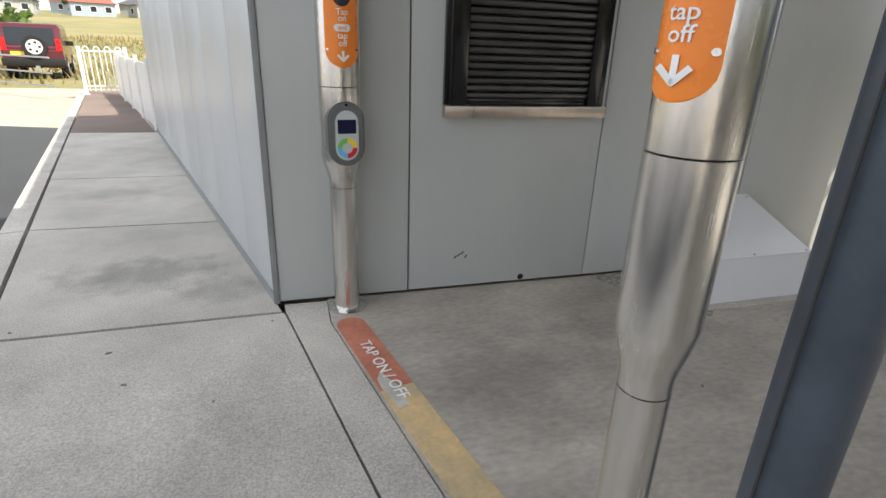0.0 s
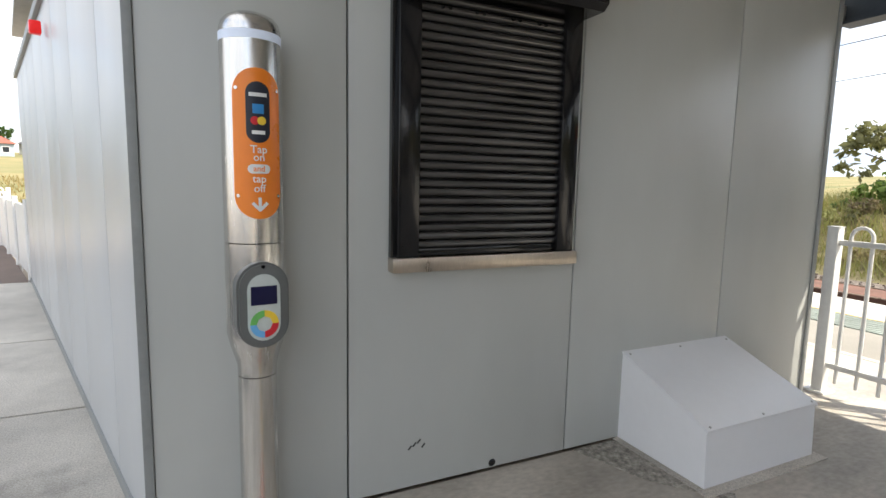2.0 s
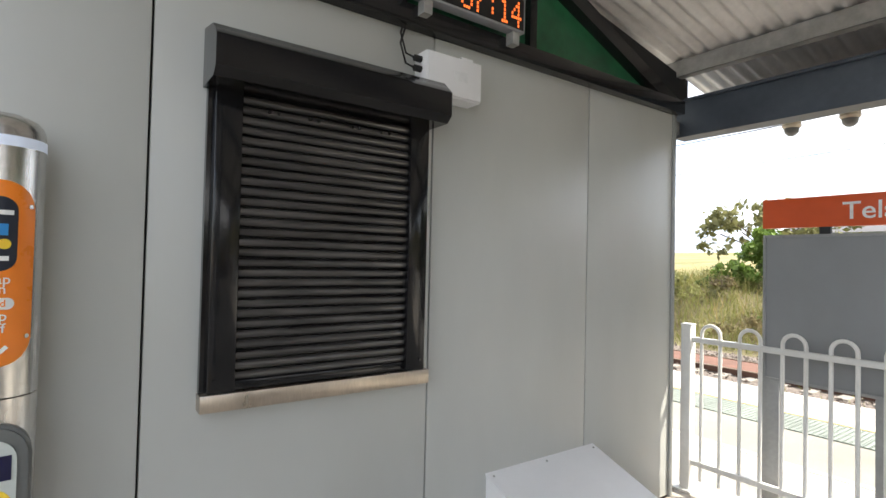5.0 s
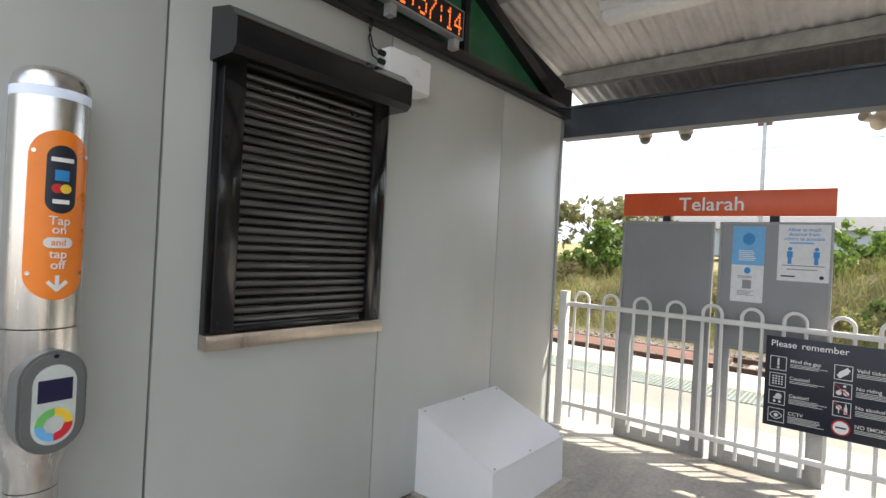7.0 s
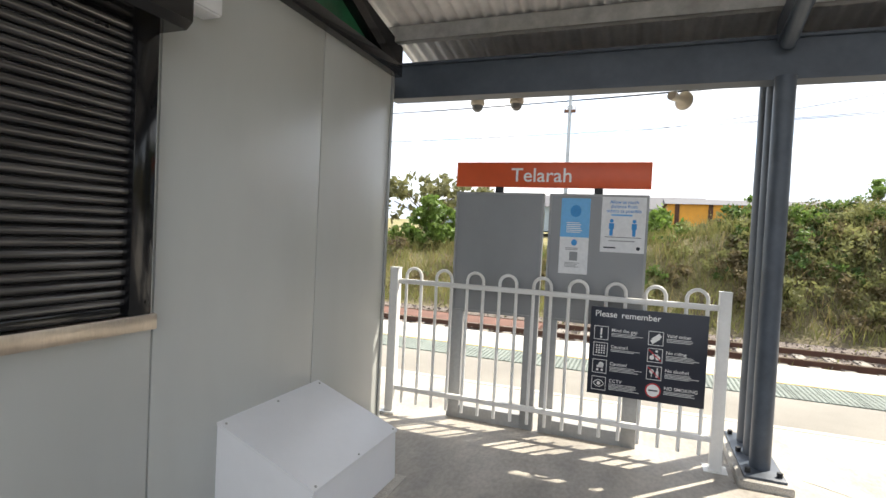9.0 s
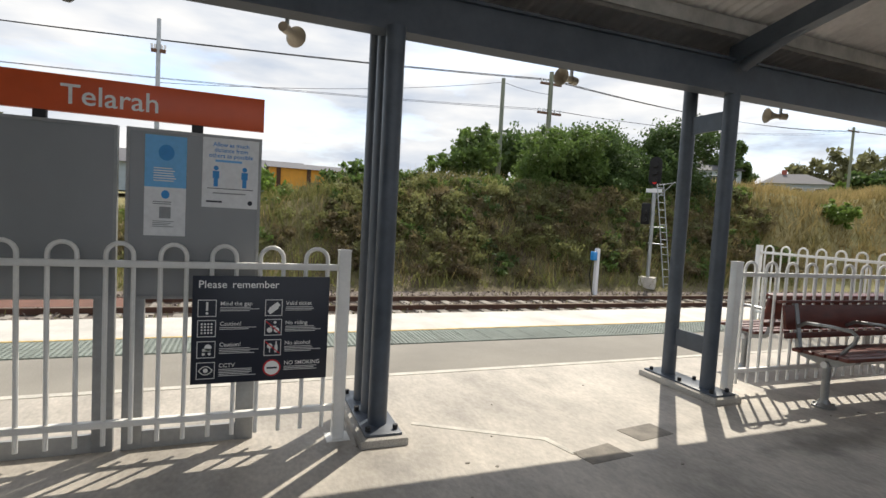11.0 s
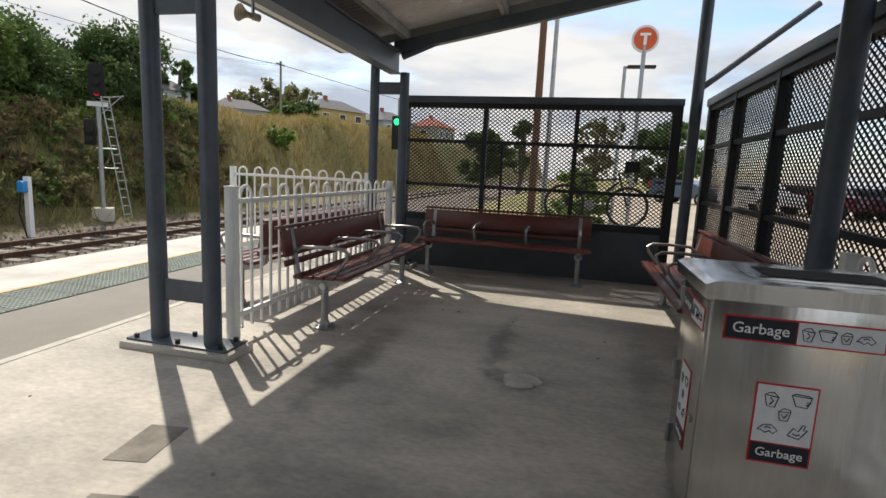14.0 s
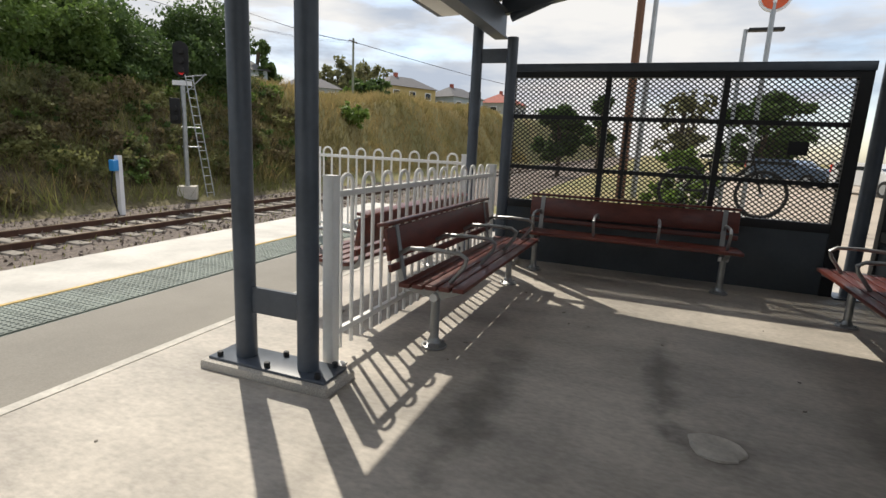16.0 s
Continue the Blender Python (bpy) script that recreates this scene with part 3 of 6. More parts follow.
part("top_flashing", box(-0.10, -0.06, WT, 3.86, 0.10, WT + 0.09, bevel=0.004), "black", wall_north)
part("dent", lathe([(0.020, 0), (0.014, 0.003), (0.006, 0.005)], 10), "black", wall_north).matrix_basis = pose(1.366, -0.001, 0.035, 90)
for k in range(4):
    part("scuff", box(-0.012, -0.001, -0.004, 0.012, 0.0, 0.004), "gap", wall_north).matrix_basis = pose(0.93 + 0.022 * k, -0.001, 0.20 + 0.012 * (k % 3), 0, -50, 0)

U = Vector((-0.2757, 0.9612, 0))
side_ang = math.degrees(math.atan2(U.y, U.x))
wall_west = thing("wall_west", "pale grey ribbed panel side wall of the building", "wall", (-0.10, 0.0, 0), side_ang)
tagged(wall_west, kind="structure")
part("core", box(0.0, -0.14, 0.0, 6.65, -0.03, WT), "gap", wall_west)
cuts = [0.0, 0.62, 1.5, 2.3, 3.1, 3.9, 4.7, 5.6, 6.65]
for a, b in zip(cuts, cuts[1:]):
    part("panel", box(a + 0.005, -0.06, 0.012, b - 0.005, 0.0, WT, bevel=0.003), "sidepanel", wall_west)
part("top_flashing", box(-0.02, -0.16, WT, 6.7, 0.03, WT + 0.07, bevel=0.004), "flash", wall_west)
part("base_strip", box(0.0, -0.02, 0.0, 6.65, 0.012, 0.05), "flash", wall_west)
single("wall_east", box(3.70, 0.15, 0.0, 3.82, 8.0, WT + 0.3), "panel", "grey panel side wall towards the platform", "wall", kind="structure")
single("wall_back", prism([(-1.85, 6.4), (3.82, 8.0), (3.82, 8.1), (-1.85, 6.5)], "z", 0, WT), "panel", "grey panel rear wall of the building", "wall", kind="structure")
single("building_roof", prism([(-0.3, 0.17), (3.85, 0.17), (3.85, 8.1), (-2.0, 6.6)], "z", WT + 0.55, WT + 0.62), "roof", "grey sheet roof over the building", "roof", kind="structure")
alarm = single("alarm_strobe", box(-0.035, 0, -0.045, 0.035, 0.07, 0.045, bevel=0.01), "redlamp", "small red strobe fixed high on the side wall", "alarm strobe")
alarm.matrix_basis = Matrix.Translation(Vector((-0.12, 0, 2.42)) + U * 2.7) @ pose(0, 0, 0, 0, 0, side_ang)

# gable infill over the wall
def roof_z(x):
    return 2.93 + 0.2 * (4.1 - x)


gable = thing("gable_infill", "dark green sheet gable panes in black frame", "gable")
tagged(gable, kind="structure")
gx = [-0.1, 0.75, 1.6, 2.43, 3.55]
for a, b in zip(gx, gx[1:]):
    zb = roof_z(b) - 0.05 if b < 3 else WT + 0.12
    za = roof_z(a) - 0.05 if a < 2 else roof_z(a) - 0.05
    part("pane", prism([(a + 0.02, WT + 0.09), (b - 0.02, WT + 0.09), (b - 0.02, zb), (a + 0.02, za)], "y", 0.02, 0.03), "green", gable)
    part("mullion", box(b - 0.025, -0.02, WT + 0.09, b + 0.025, 0.06, max(zb, WT + 0.13)), "black", gable)
part("sloping_frame", prism([(2.30, roof_z(2.3) + 0.02), (2.30, roof_z(2.3) - 0.08), (3.72, WT + 0.03), (3.80, WT + 0.09)], "y", -0.05, 0.05), "black", gable)
part("closing_sheet", prism([(2.3, roof_z(2.3)), (3.80, WT + 0.09), (4.1, 2.80), (4.1, roof_z(4.1))], "y", 0.06, 0.08), "charcoal", gable)

# ---- shelter roof ----
R0, R1, Y0, Y1 = 4.85, -0.35, 0.16, -9.05
shelter_roof = thing("shelter_roof", "corrugated grey sheet roof on dark steel beams", "roof")
tagged(shelter_roof, kind="structure")
nw = 98
rv, rf = [], []
for k in range(nw * 6 + 1):
    yk = Y0 + (Y1 - Y0) * k / (nw * 6)
    dz = 0.014 * math.sin(2 * math.pi * k / 6)
    for x in (R0, 2.0, R1):
        rv.append((x, yk, roof_z(x) + 0.10 + dz))
for k in range(nw * 6):
    for c in range(2):
        rf.append((3 * k + c, 3 * k + c + 1, 3 * k + 4 + c, 3 * k + 3 + c))
nb = len(rv)
rv += [(x, y, z + 0.03) for x, y, z in rv]
rf += [tuple(nb + i for i in reversed(f)) for f in rf]
rm = from_arrays("roof_sheet", rv, rf, "roof")
smooth(rm, 60)
share("roof_sheet", rm, shelter_roof, Matrix())
# eave beam, purlins, rafters
bb = bmesh.new()
add_box(bb, 4.08, Y1, 2.525, 4.16, 0.14, 2.78)
add_box(bb, 4.05, Y1, 2.51, 4.20, 0.14, 2.53)
add_box(bb, 4.05, Y1, 2.77, 4.20, 0.14, 2.79)
part("eave_beam", bb, "bluegrey", shelter_roof)
for x in (3.98, 2.75, 1.2, -0.25):
    pb = bmesh.new()
    add_box(pb, x - 0.035, Y1, roof_z(x) - 0.03, x - 0.02, Y0 - 0.02, roof_z(x) + 0.085)
    add_box(pb, x - 0.035, Y1, roof_z(x) - 0.03, x + 0.035, Y0 - 0.02, roof_z(x) - 0.018)
    add_box(pb, x - 0.035, Y1, roof_z(x) + 0.07, x + 0.035, Y0 - 0.02, roof_z(x) + 0.085)
    part("purlin", pb, "purlin", shelter_roof)
for y in (-2.60, -5.45, -9.0):
    part("rafter", prism([(4.12, roof_z(4.12) - 0.18), (-0.4, roof_z(-0.4) - 0.18), (-0.4, roof_z(-0.4) - 0.035), (4.12, roof_z(4.12) - 0.035)], "y", y - 0.05, y + 0.05), "bluegrey", shelter_roof)
    part("brace", cyl((4.02, y + 0.0, 2.72), (3.35, y, roof_z(3.35) - 0.1), 0.045, seg=12), "bluegrey", shelter_roof)
part("fascia", box(4.84, Y1, 2.775, 4.90, 0.14, 2.92), "bluegrey", shelter_roof)
part("soffit", prism([(4.20, 2.80), (4.84, 2.775), (4.84, 2.79), (4.20, 2.815)], "y", Y1, 0.14), "white", shelter_roof)
part("end_fascia", prism([(4.85, roof_z(4.85) - 0.0), (-0.35, roof_z(-0.35) - 0.04), (-0.35, roof_z(-0.35) + 0.13), (4.85, roof_z(4.85) + 0.13)], "y", Y1 - 0.03, Y1), "flash", shelter_roof)
for k in range(6):
    part("rod", cyl((3.3, -1.2 - 1.35 * k, roof_z(3.3) + 0.05), (2.0, -1.7 - 1.35 * k, roof_z(2.0) + 0.05), 0.008, seg=6), "purlin", shelter_roof) if k % 2 == 0 else None


def light(y0, x):
    t = thing("batten_light", "white fluorescent batten light under the roof", "ceiling light", (x, y0, roof_z(x) - 0.14), group="shelter lights")
    part("body", box(-0.05, -1.25, 0.0, 0.05, 0.0, 0.06, bevel=0.008), "white", t)
    part("diffuser", box(-0.065, -1.23, -0.065, 0.065, -0.02, 0.0, bevel=0.02), "lampglass", t)
    for y in (-0.3, -0.95):
        part("bracket", box(-0.02, y - 0.02, 0.06, 0.02, y + 0.02, 0.16), "purlin", t)


light(-6.45, 3.03)
light(-6.3, 2.1)
light(-0.67, 2.98)


# ---- columns ----
def column_pair(y, xs, label):
    t = thing("column_pair", label, "column", ((xs[0] + xs[-1]) / 2, y, fl(y)), group="roof columns")
    cx = (xs[0] + xs[-1]) / 2
    w = (xs[-1] - xs[0]) / 2 + 0.22
    part("concrete_plinth", box(-w, -0.15, -0.02, w, 0.15, 0.05, bevel=0.02), "footpath", t)
    part("base_plate", box(-w + 0.04, -0.115, 0.05, w - 0.04, 0.115, 0.066, bevel=0.003), "bluegrey", t)
    for x in xs:
        part("column", cyl((x - cx, 0, 0.066), (x - cx, 0, (2.52 if x < 4.2 else 2.795) - fl(y)), 0.06, seg=24), "bluegrey", t)
    for sx in (-1, 0, 1):
        for sy in (-1, 1):
            part("bolt", cyl((sx * (w - 0.10), sy * 0.085, 0.066), (sx * (w - 0.10), sy * 0.085, 0.095), 0.017, seg=6), "charcoal", t)
    for z in (0.34, 2.22):
        part("web_plate", box(xs[0] - cx, -0.012, z, xs[-1] - cx, 0.012, z + 0.15), "bluegrey", t)
    return t


column_pair(-2.60, (4.03, 4.24, 4.48), "three dark blue-grey steel tubes on a bolted plinth")
column_pair(-5.45, (4.10, 4.53), "pair of dark blue-grey steel tube columns on a plinth")
column_pair(-9.0, (3.98, 4.38), "pair of dark blue-grey steel columns beside the mesh screen")


def street_column(x, y, r=0.065, h=None):
    z = roof_z(x) - 0.03 if h is None else h
    t = thing("street_column", "dark blue-grey round steel column on the street side", "column", (x, y, fl(y)), group="street columns")
    part("base_plate", box(-0.14, -0.14, 0, 0.14, 0.14, 0.015), "bluegrey", t)
    part("column", cyl((0, 0, 0.015), (0, 0, z - fl(y)), r, seg=24), "bluegrey", t)
    return t


sc = street_column(0.48, -9.3)
part("brace", cyl((0, 0, 2.35), (-1.12, 0, 3.28), 0.035, seg=10), "bluegrey", sc)
sc = street_column(0.5, -5.58)
part("brace", cyl((0, 0, 2.35), (-1.12, 0, 3.28), 0.035, seg=10), "bluegrey", sc)
sc = street_column(0.87, -2.21, 0.066)
part("seam", box(-0.0725, -0.002, 0.1, -0.069, 0.002, 2.9), "gap", sc)
pipe = thing("downpipe", "dark round downpipe at the building corner", "downpipe", (4.0, 0.17, 0.0))
part("pipe", cyl((0, 0, 0.0), (0, 0, 2.62), 0.05, seg=20), "charcoal", pipe)
part("outlet_box", box(-0.10, -0.06, 2.52, 0.10, 0.06, 2.64, bevel=0.01), "purlin", pipe)
part("lower_sleeve", cyl((-0.12, 0.02, 0.0), (-0.12, 0.02, 0.9), 0.04, seg=14), "charcoal", pipe)


# ---- loop-top fences ----
def loop_fence(place, rz, length, label, height=1.22, group="white loop-top fences"):
    """Pickets in pairs joined by loops over the top rail; runs along local x from the first post."""
    t = thing("loop_fence", label, "fence", place, rz, group)
    for x in (0.0, length):
        p = part("post", box(x - 0.035, -0.035, 0.0, x + 0.035, 0.035, height, bevel=0.004), "white", t)
        part("cap", box(x - 0.037, -0.037, height, x + 0.037, 0.037, height + 0.008), "white", p)
        part("foot_plate", box(x - 0.07, -0.07, 0.0, x + 0.07, 0.07, 0.012), "white", p)
    for z in (0.20, height - 0.10):
        part("rail", box(0.035, -0.018, z - 0.018, length - 0.035, 0.018, z + 0.018, bevel=0.003), "white", t)
    n = max(1, round((length - 0.07) / 0.253))
    step = (length - 0.07) / n
    top = height - 0.055
    for k in range(n):
        x0 = 0.035 + step * (k + 0.25)
        x1 = x0 + step * 0.5
        r = (x1 - x0) / 2
        pts = [(x0, 0, 0.085), (x0, 0, top)] + [(x0 + r - r * math.cos(a), 0, top + r * math.sin(a)) for a in np.linspace(0.3, math.pi - 0.3, 8)] + [(x1, 0, top), (x1, 0, 0.085)]
        part("picket_loop", tube(pts, 0.0125, seg=8), "white", t)
    return t


loop_fence((4.03, -0.005, 0.0), -90, 2.345, "white loop-top steel fence between building and platform", 1.155)
loop_fence((4.09, -5.66, fl(-5.7)), -91, 3.05, "white loop-top steel fence behind a bench", 1.13)
loop_fence((4.50, -9.12, fl(-9)), 0, 2.08, "white loop-top fence across the end of the platform", 1.2)
loop_fence((0.42, -5.45, fl(-5.3)), 90, 1.5, "white loop-top fence on the street side", 1.0)

# rules sign on the first fence: local x runs along the fence, y up
rules = thing("rules_sign", "black station rules sign with white pictograms, fixed to fence", "sign", (3.99, -1.528, 0.40), -90)
rules.scale = (0.94, 1, 0.94)
part("plate", box(0, -0.004, 0, 0.78, 0.006, 0.64, bevel=0.002), "ink_navy", rules)


def on_rules(x, z):
    return pose(x, -0.0055, z, 90, 0, 0)


letters("heading", "Please", 0.062, on_rules(0.03, 0.57), "ink_white", rules, 0.0008)
letters("heading", "remember", 0.062, on_rules(0.212, 0.57), "ink_white", rules, 0.0008)
cells = [(0.03, 0.40, "Mind the gap", 3), (0.03, 0.28, "Caution!", 2), (0.03, 0.155, "Caution!", 4), (0.03, 0.03, "CCTV", 5), (0.40, 0.40, "Valid ticket", 3), (0.40, 0.28, "No riding", 4), (0.40, 0.155, "No alcohol", 4), (0.40, 0.03, "NO SMOKING", 3)]


def bars(parent, x, z, n, w, rngb, mname="ink_white", h=0.0034, step=0.0098):
    for k in range(n):
        part("text_bar", box(x, -0.0062, z - step * k - h, x + w * rngb.uniform(0.7, 1.0), -0.0052, z - step * k), mname, parent)


rb = random.Random(8)
for k, (x, z, text, n) in enumerate(cells):
    ring = bmesh.new()
    if k == 7:
        bmesh.ops.create_cone(ring, cap_ends=True, segments=24, radius1=0.052, radius2=0.052, depth=0.001, matrix=pose(x + 0.05, -0.0055, z + 0.05, 90))
        part("symbol_disc", ring, "ink_red", rules)
        part("symbol_face", cyl((x + 0.05, -0.0058, z + 0.05), (x + 0.05, -0.0068, z + 0.05), 0.043, seg=24), "ink_white", rules)
        part("symbol", box(x + 0.02, -0.0078, z + 0.045, x + 0.08, -0.0068, z + 0.055), "ink_navy", rules)
    else:
        for a in ((x, z, x + 0.1, z + 0.004), (x, z + 0.096, x + 0.1, z + 0.1), (x, z, x + 0.004, z + 0.1), (x + 0.096, z, x + 0.1, z + 0.1)):
            add_box(ring, a[0], -0.0066, a[1], a[2], -0.0046, a[3])
        part("symbol_frame", ring, "ink_white", rules)
        sym = bmesh.new()
        if k == 0:
            add_box(sym, x + 0.044, -0.0066, z + 0.035, x + 0.056, -0.0046, z + 0.086)
            add_cyl(sym, (x + 0.05, -0.0066, z + 0.02), (x + 0.05, -0.0046, z + 0.02), 0.008, seg=10)
        elif k == 1:
            for i in range(4):
                for j in range(4):
                    add_cyl(sym, (x + 0.024 + 0.0175 * i, -0.0066, z + 0.024 + 0.0175 * j), (x + 0.024 + 0.0175 * i, -0.0046, z + 0.024 + 0.0175 * j), 0.006, seg=8)
        elif k == 2:
            add_box(sym, x + 0.03, -0.0066, z + 0.04, x + 0.075, -0.0046, z + 0.056)
            add_cyl(sym, (x + 0.06, -0.0066, z + 0.062), (x + 0.06, -0.0046, z + 0.062), 0.02, seg=12)
            for i in (0.036, 0.068):
                add_cyl(sym, (x + i, -0.0066, z + 0.024), (x + i, -0.0046, z + 0.024), 0.009, seg=10)
        elif k == 3:
            add_cyl(sym, (x + 0.05, -0.0064, z + 0.05), (x + 0.05, -0.0046, z + 0.05), 0.013, seg=16)
            for lid_way in (-1, 1):
                add_tube(sym, [(x + 0.05 + 0.037 * u, -0.0056, z + 0.05 + lid_way * 0.025 * (1 - u * u)) for u in np.linspace(-1, 1, 9)], 0.0028, 5)
        elif k == 4:
            for v in (0.0, 0.016):
                b4 = box(-0.032, -0.001, -0.014, 0.032, 0.001, 0.014)
                part("symbol", b4, "ink_white", rules).matrix_basis = pose(x + 0.047 + v * 0.5, -0.0056 - v * 0.02, z + 0.04 + v, 0, -38, 0)
        elif k == 5:
            for i in (0.03, 0.07):
                add_cyl(sym, (x + i, -0.0066, z + 0.033), (x + i, -0.0046, z + 0.033), 0.016, seg=14)
            add_box(sym, x + 0.032, -0.0066, z + 0.05, x + 0.068, -0.0046, z + 0.058)
            add_cyl(sym, (x + 0.06, -0.0066, z + 0.08), (x + 0.06, -0.0046, z + 0.08), 0.009, seg=10)
        else:
            add_box(sym, x + 0.062, -0.0066, z + 0.02, x + 0.08, -0.0046, z + 0.065)
            add_box(sym, x + 0.067, -0.0066, z + 0.065, x + 0.075, -0.0046, z + 0.088)
            add_cyl(sym, (x + 0.034, -0.0066, z + 0.06), (x + 0.034, -0.0046, z + 0.06), 0.016, seg=12)
            add_box(sym, x + 0.031, -0.0066, z + 0.02, x + 0.037, -0.0046, z + 0.05)
        if len(sym.verts):
            part("symbol", sym, "ink_white", rules)
        if k in (5, 6):
            part("red_bar", box(-0.056, -0.0009, -0.003, 0.056, 0.0009, 0.003), "ink_red", rules).matrix_basis = pose(x + 0.05, -0.0072, z + 0.05, 0, 42, 0)
    letters("caption", text, 0.034, on_rules(x + 0.12, z + 0.066), "ink_white", rules, 0.0008)
    bars(rules, x + 0.12, z + 0.056, n, 0.22, rb)

# ---- station name sign and notice boards ----
BX = 4.15
for y0, y1 in ((-0.451, -1.138), (-1.178, -1.862)):
    t = thing("notice_board", "grey steel notice board on two flat legs", "notice board", (BX, y0, 0.005), -90, group="notice boards")
    w = y0 - y1
    part("panel", box(0.012, -0.012, 0.858, w - 0.012, 0.012, 1.765), "board", t)
    fr = bmesh.new()
    for a in ((0, 0.846, w, 0.862), (0, 1.761, w, 1.777), (0, 0.862, 0.016, 1.761), (w - 0.016, 0.862, w, 1.761)):
        add_box(fr, a[0], -0.022, a[1], a[2], 0.022, a[3])
    part("frame", fr, "boardframe", t)
    for x in (0.0, w - 0.10):
        part("leg", box(x, -0.02, 0.0, x + 0.10, 0.02, 0.846, bevel=0.003), "boardframe", t)
    part("kick_panel", box(0.10, -0.012, 0.0, w - 0.10, 0.012, 0.10), "boardframe", t)
name_sign = thing("station_sign", "long orange-red station name sign with white letters", "sign", (4.16, -0.441, 1.826), -90)
name_sign.scale = (0.962, 1, 0.935)
part("board", box(0, -0.02, 0, 1.484, 0.02, 0.20, bevel=0.004), "orangered", name_sign)
letters("name", "Telarah", 0.155, pose(0.69, -0.0225, 0.045, 90, 0, 0), "ink_white", name_sign, 0.001, "CENTER")
for x in (0.36, 1.12):
    part("bracket", box(x - 0.03, -0.015, -0.05, x + 0.03, 0.015, 0.0), "charcoal", name_sign)
poster = thing("blue_notice", "blue and white printed notice taped to the board", "poster", (BX - 0.016, -1.266, 1.203), -90)
poster.scale = (0.87, 1, 0.97)
part("sheet", box(0, -0.002, 0, 0.235, 0.001, 0.565), "paper", poster)
part("blue_field", box(0.0, -0.0032, 0.275, 0.235, -0.002, 0.565), "ink_sky", poster)
part("round_mark", cyl((0.12, -0.003, 0.47), (0.12, -0.0045, 0.47), 0.045, seg=20), "ink_blue", poster)
part("round_mark", cyl((0.118, -0.002, 0.235), (0.118, -0.0035, 0.235), 0.024, seg=16), "ink_blue", poster)
part("code_square", box(0.085, -0.0032, 0.10, 0.150, -0.002, 0.165), "ink_grey", poster)
bars(poster, 0.05, 0.385, 6, 0.13, rb, "ink_white", 0.006, 0.014)
bars(poster, 0.05, 0.195, 2, 0.14, rb, "ink_grey", 0.005, 0.011)
bars(poster, 0.05, 0.085, 4, 0.12, rb, "ink_grey", 0.004, 0.010)
poster2 = thing("distance_notice", "white distancing notice with two blue figure signs", "poster", (BX - 0.016, -1.55, 1.375), -90)
poster2.scale = (0.945, 1, 0.945)
part("sheet", box(0, -0.002, 0, 0.315, 0.001, 0.415), "paper", poster2)
for k, text in enumerate(("Allow as much", "distance from", "others as possible")):
    letters("line", text, 0.034, pose(0.157, -0.003, 0.365 - 0.033 * k, 90, 0, 0), "ink_blue", poster2, 0.0008, "CENTER")
bars(poster2, 0.07, 0.285, 1, 0.17, rb, "ink_sky", 0.012, 0.02)
for x in (0.075, 0.235):
    part("figure_head", cyl((x, -0.002, 0.235), (x, -0.0035, 0.235), 0.014, seg=12), "ink_blue", poster2)
    part("figure_body", box(x - 0.018, -0.0035, 0.175, x + 0.018, -0.002, 0.218), "ink_blue", poster2)
    part("figure_legs", box(x - 0.012, -0.0035, 0.125, x + 0.012, -0.002, 0.175), "ink_blue", poster2)
part("ground_line", box(0.03, -0.0032, 0.112, 0.285, -0.002, 0.116), "ink_navy", poster2)
bars(poster2, 0.06, 0.09, 1, 0.2, rb, "ink_grey", 0.007, 0.01)
part("round_mark", cyl((0.27, -0.002, 0.035), (0.27, -0.0035, 0.035), 0.014, seg=14), "ink_navy", poster2)
bars(poster2, 0.025, 0.04, 1, 0.09, rb, "ink_navy", 0.010, 0.01)


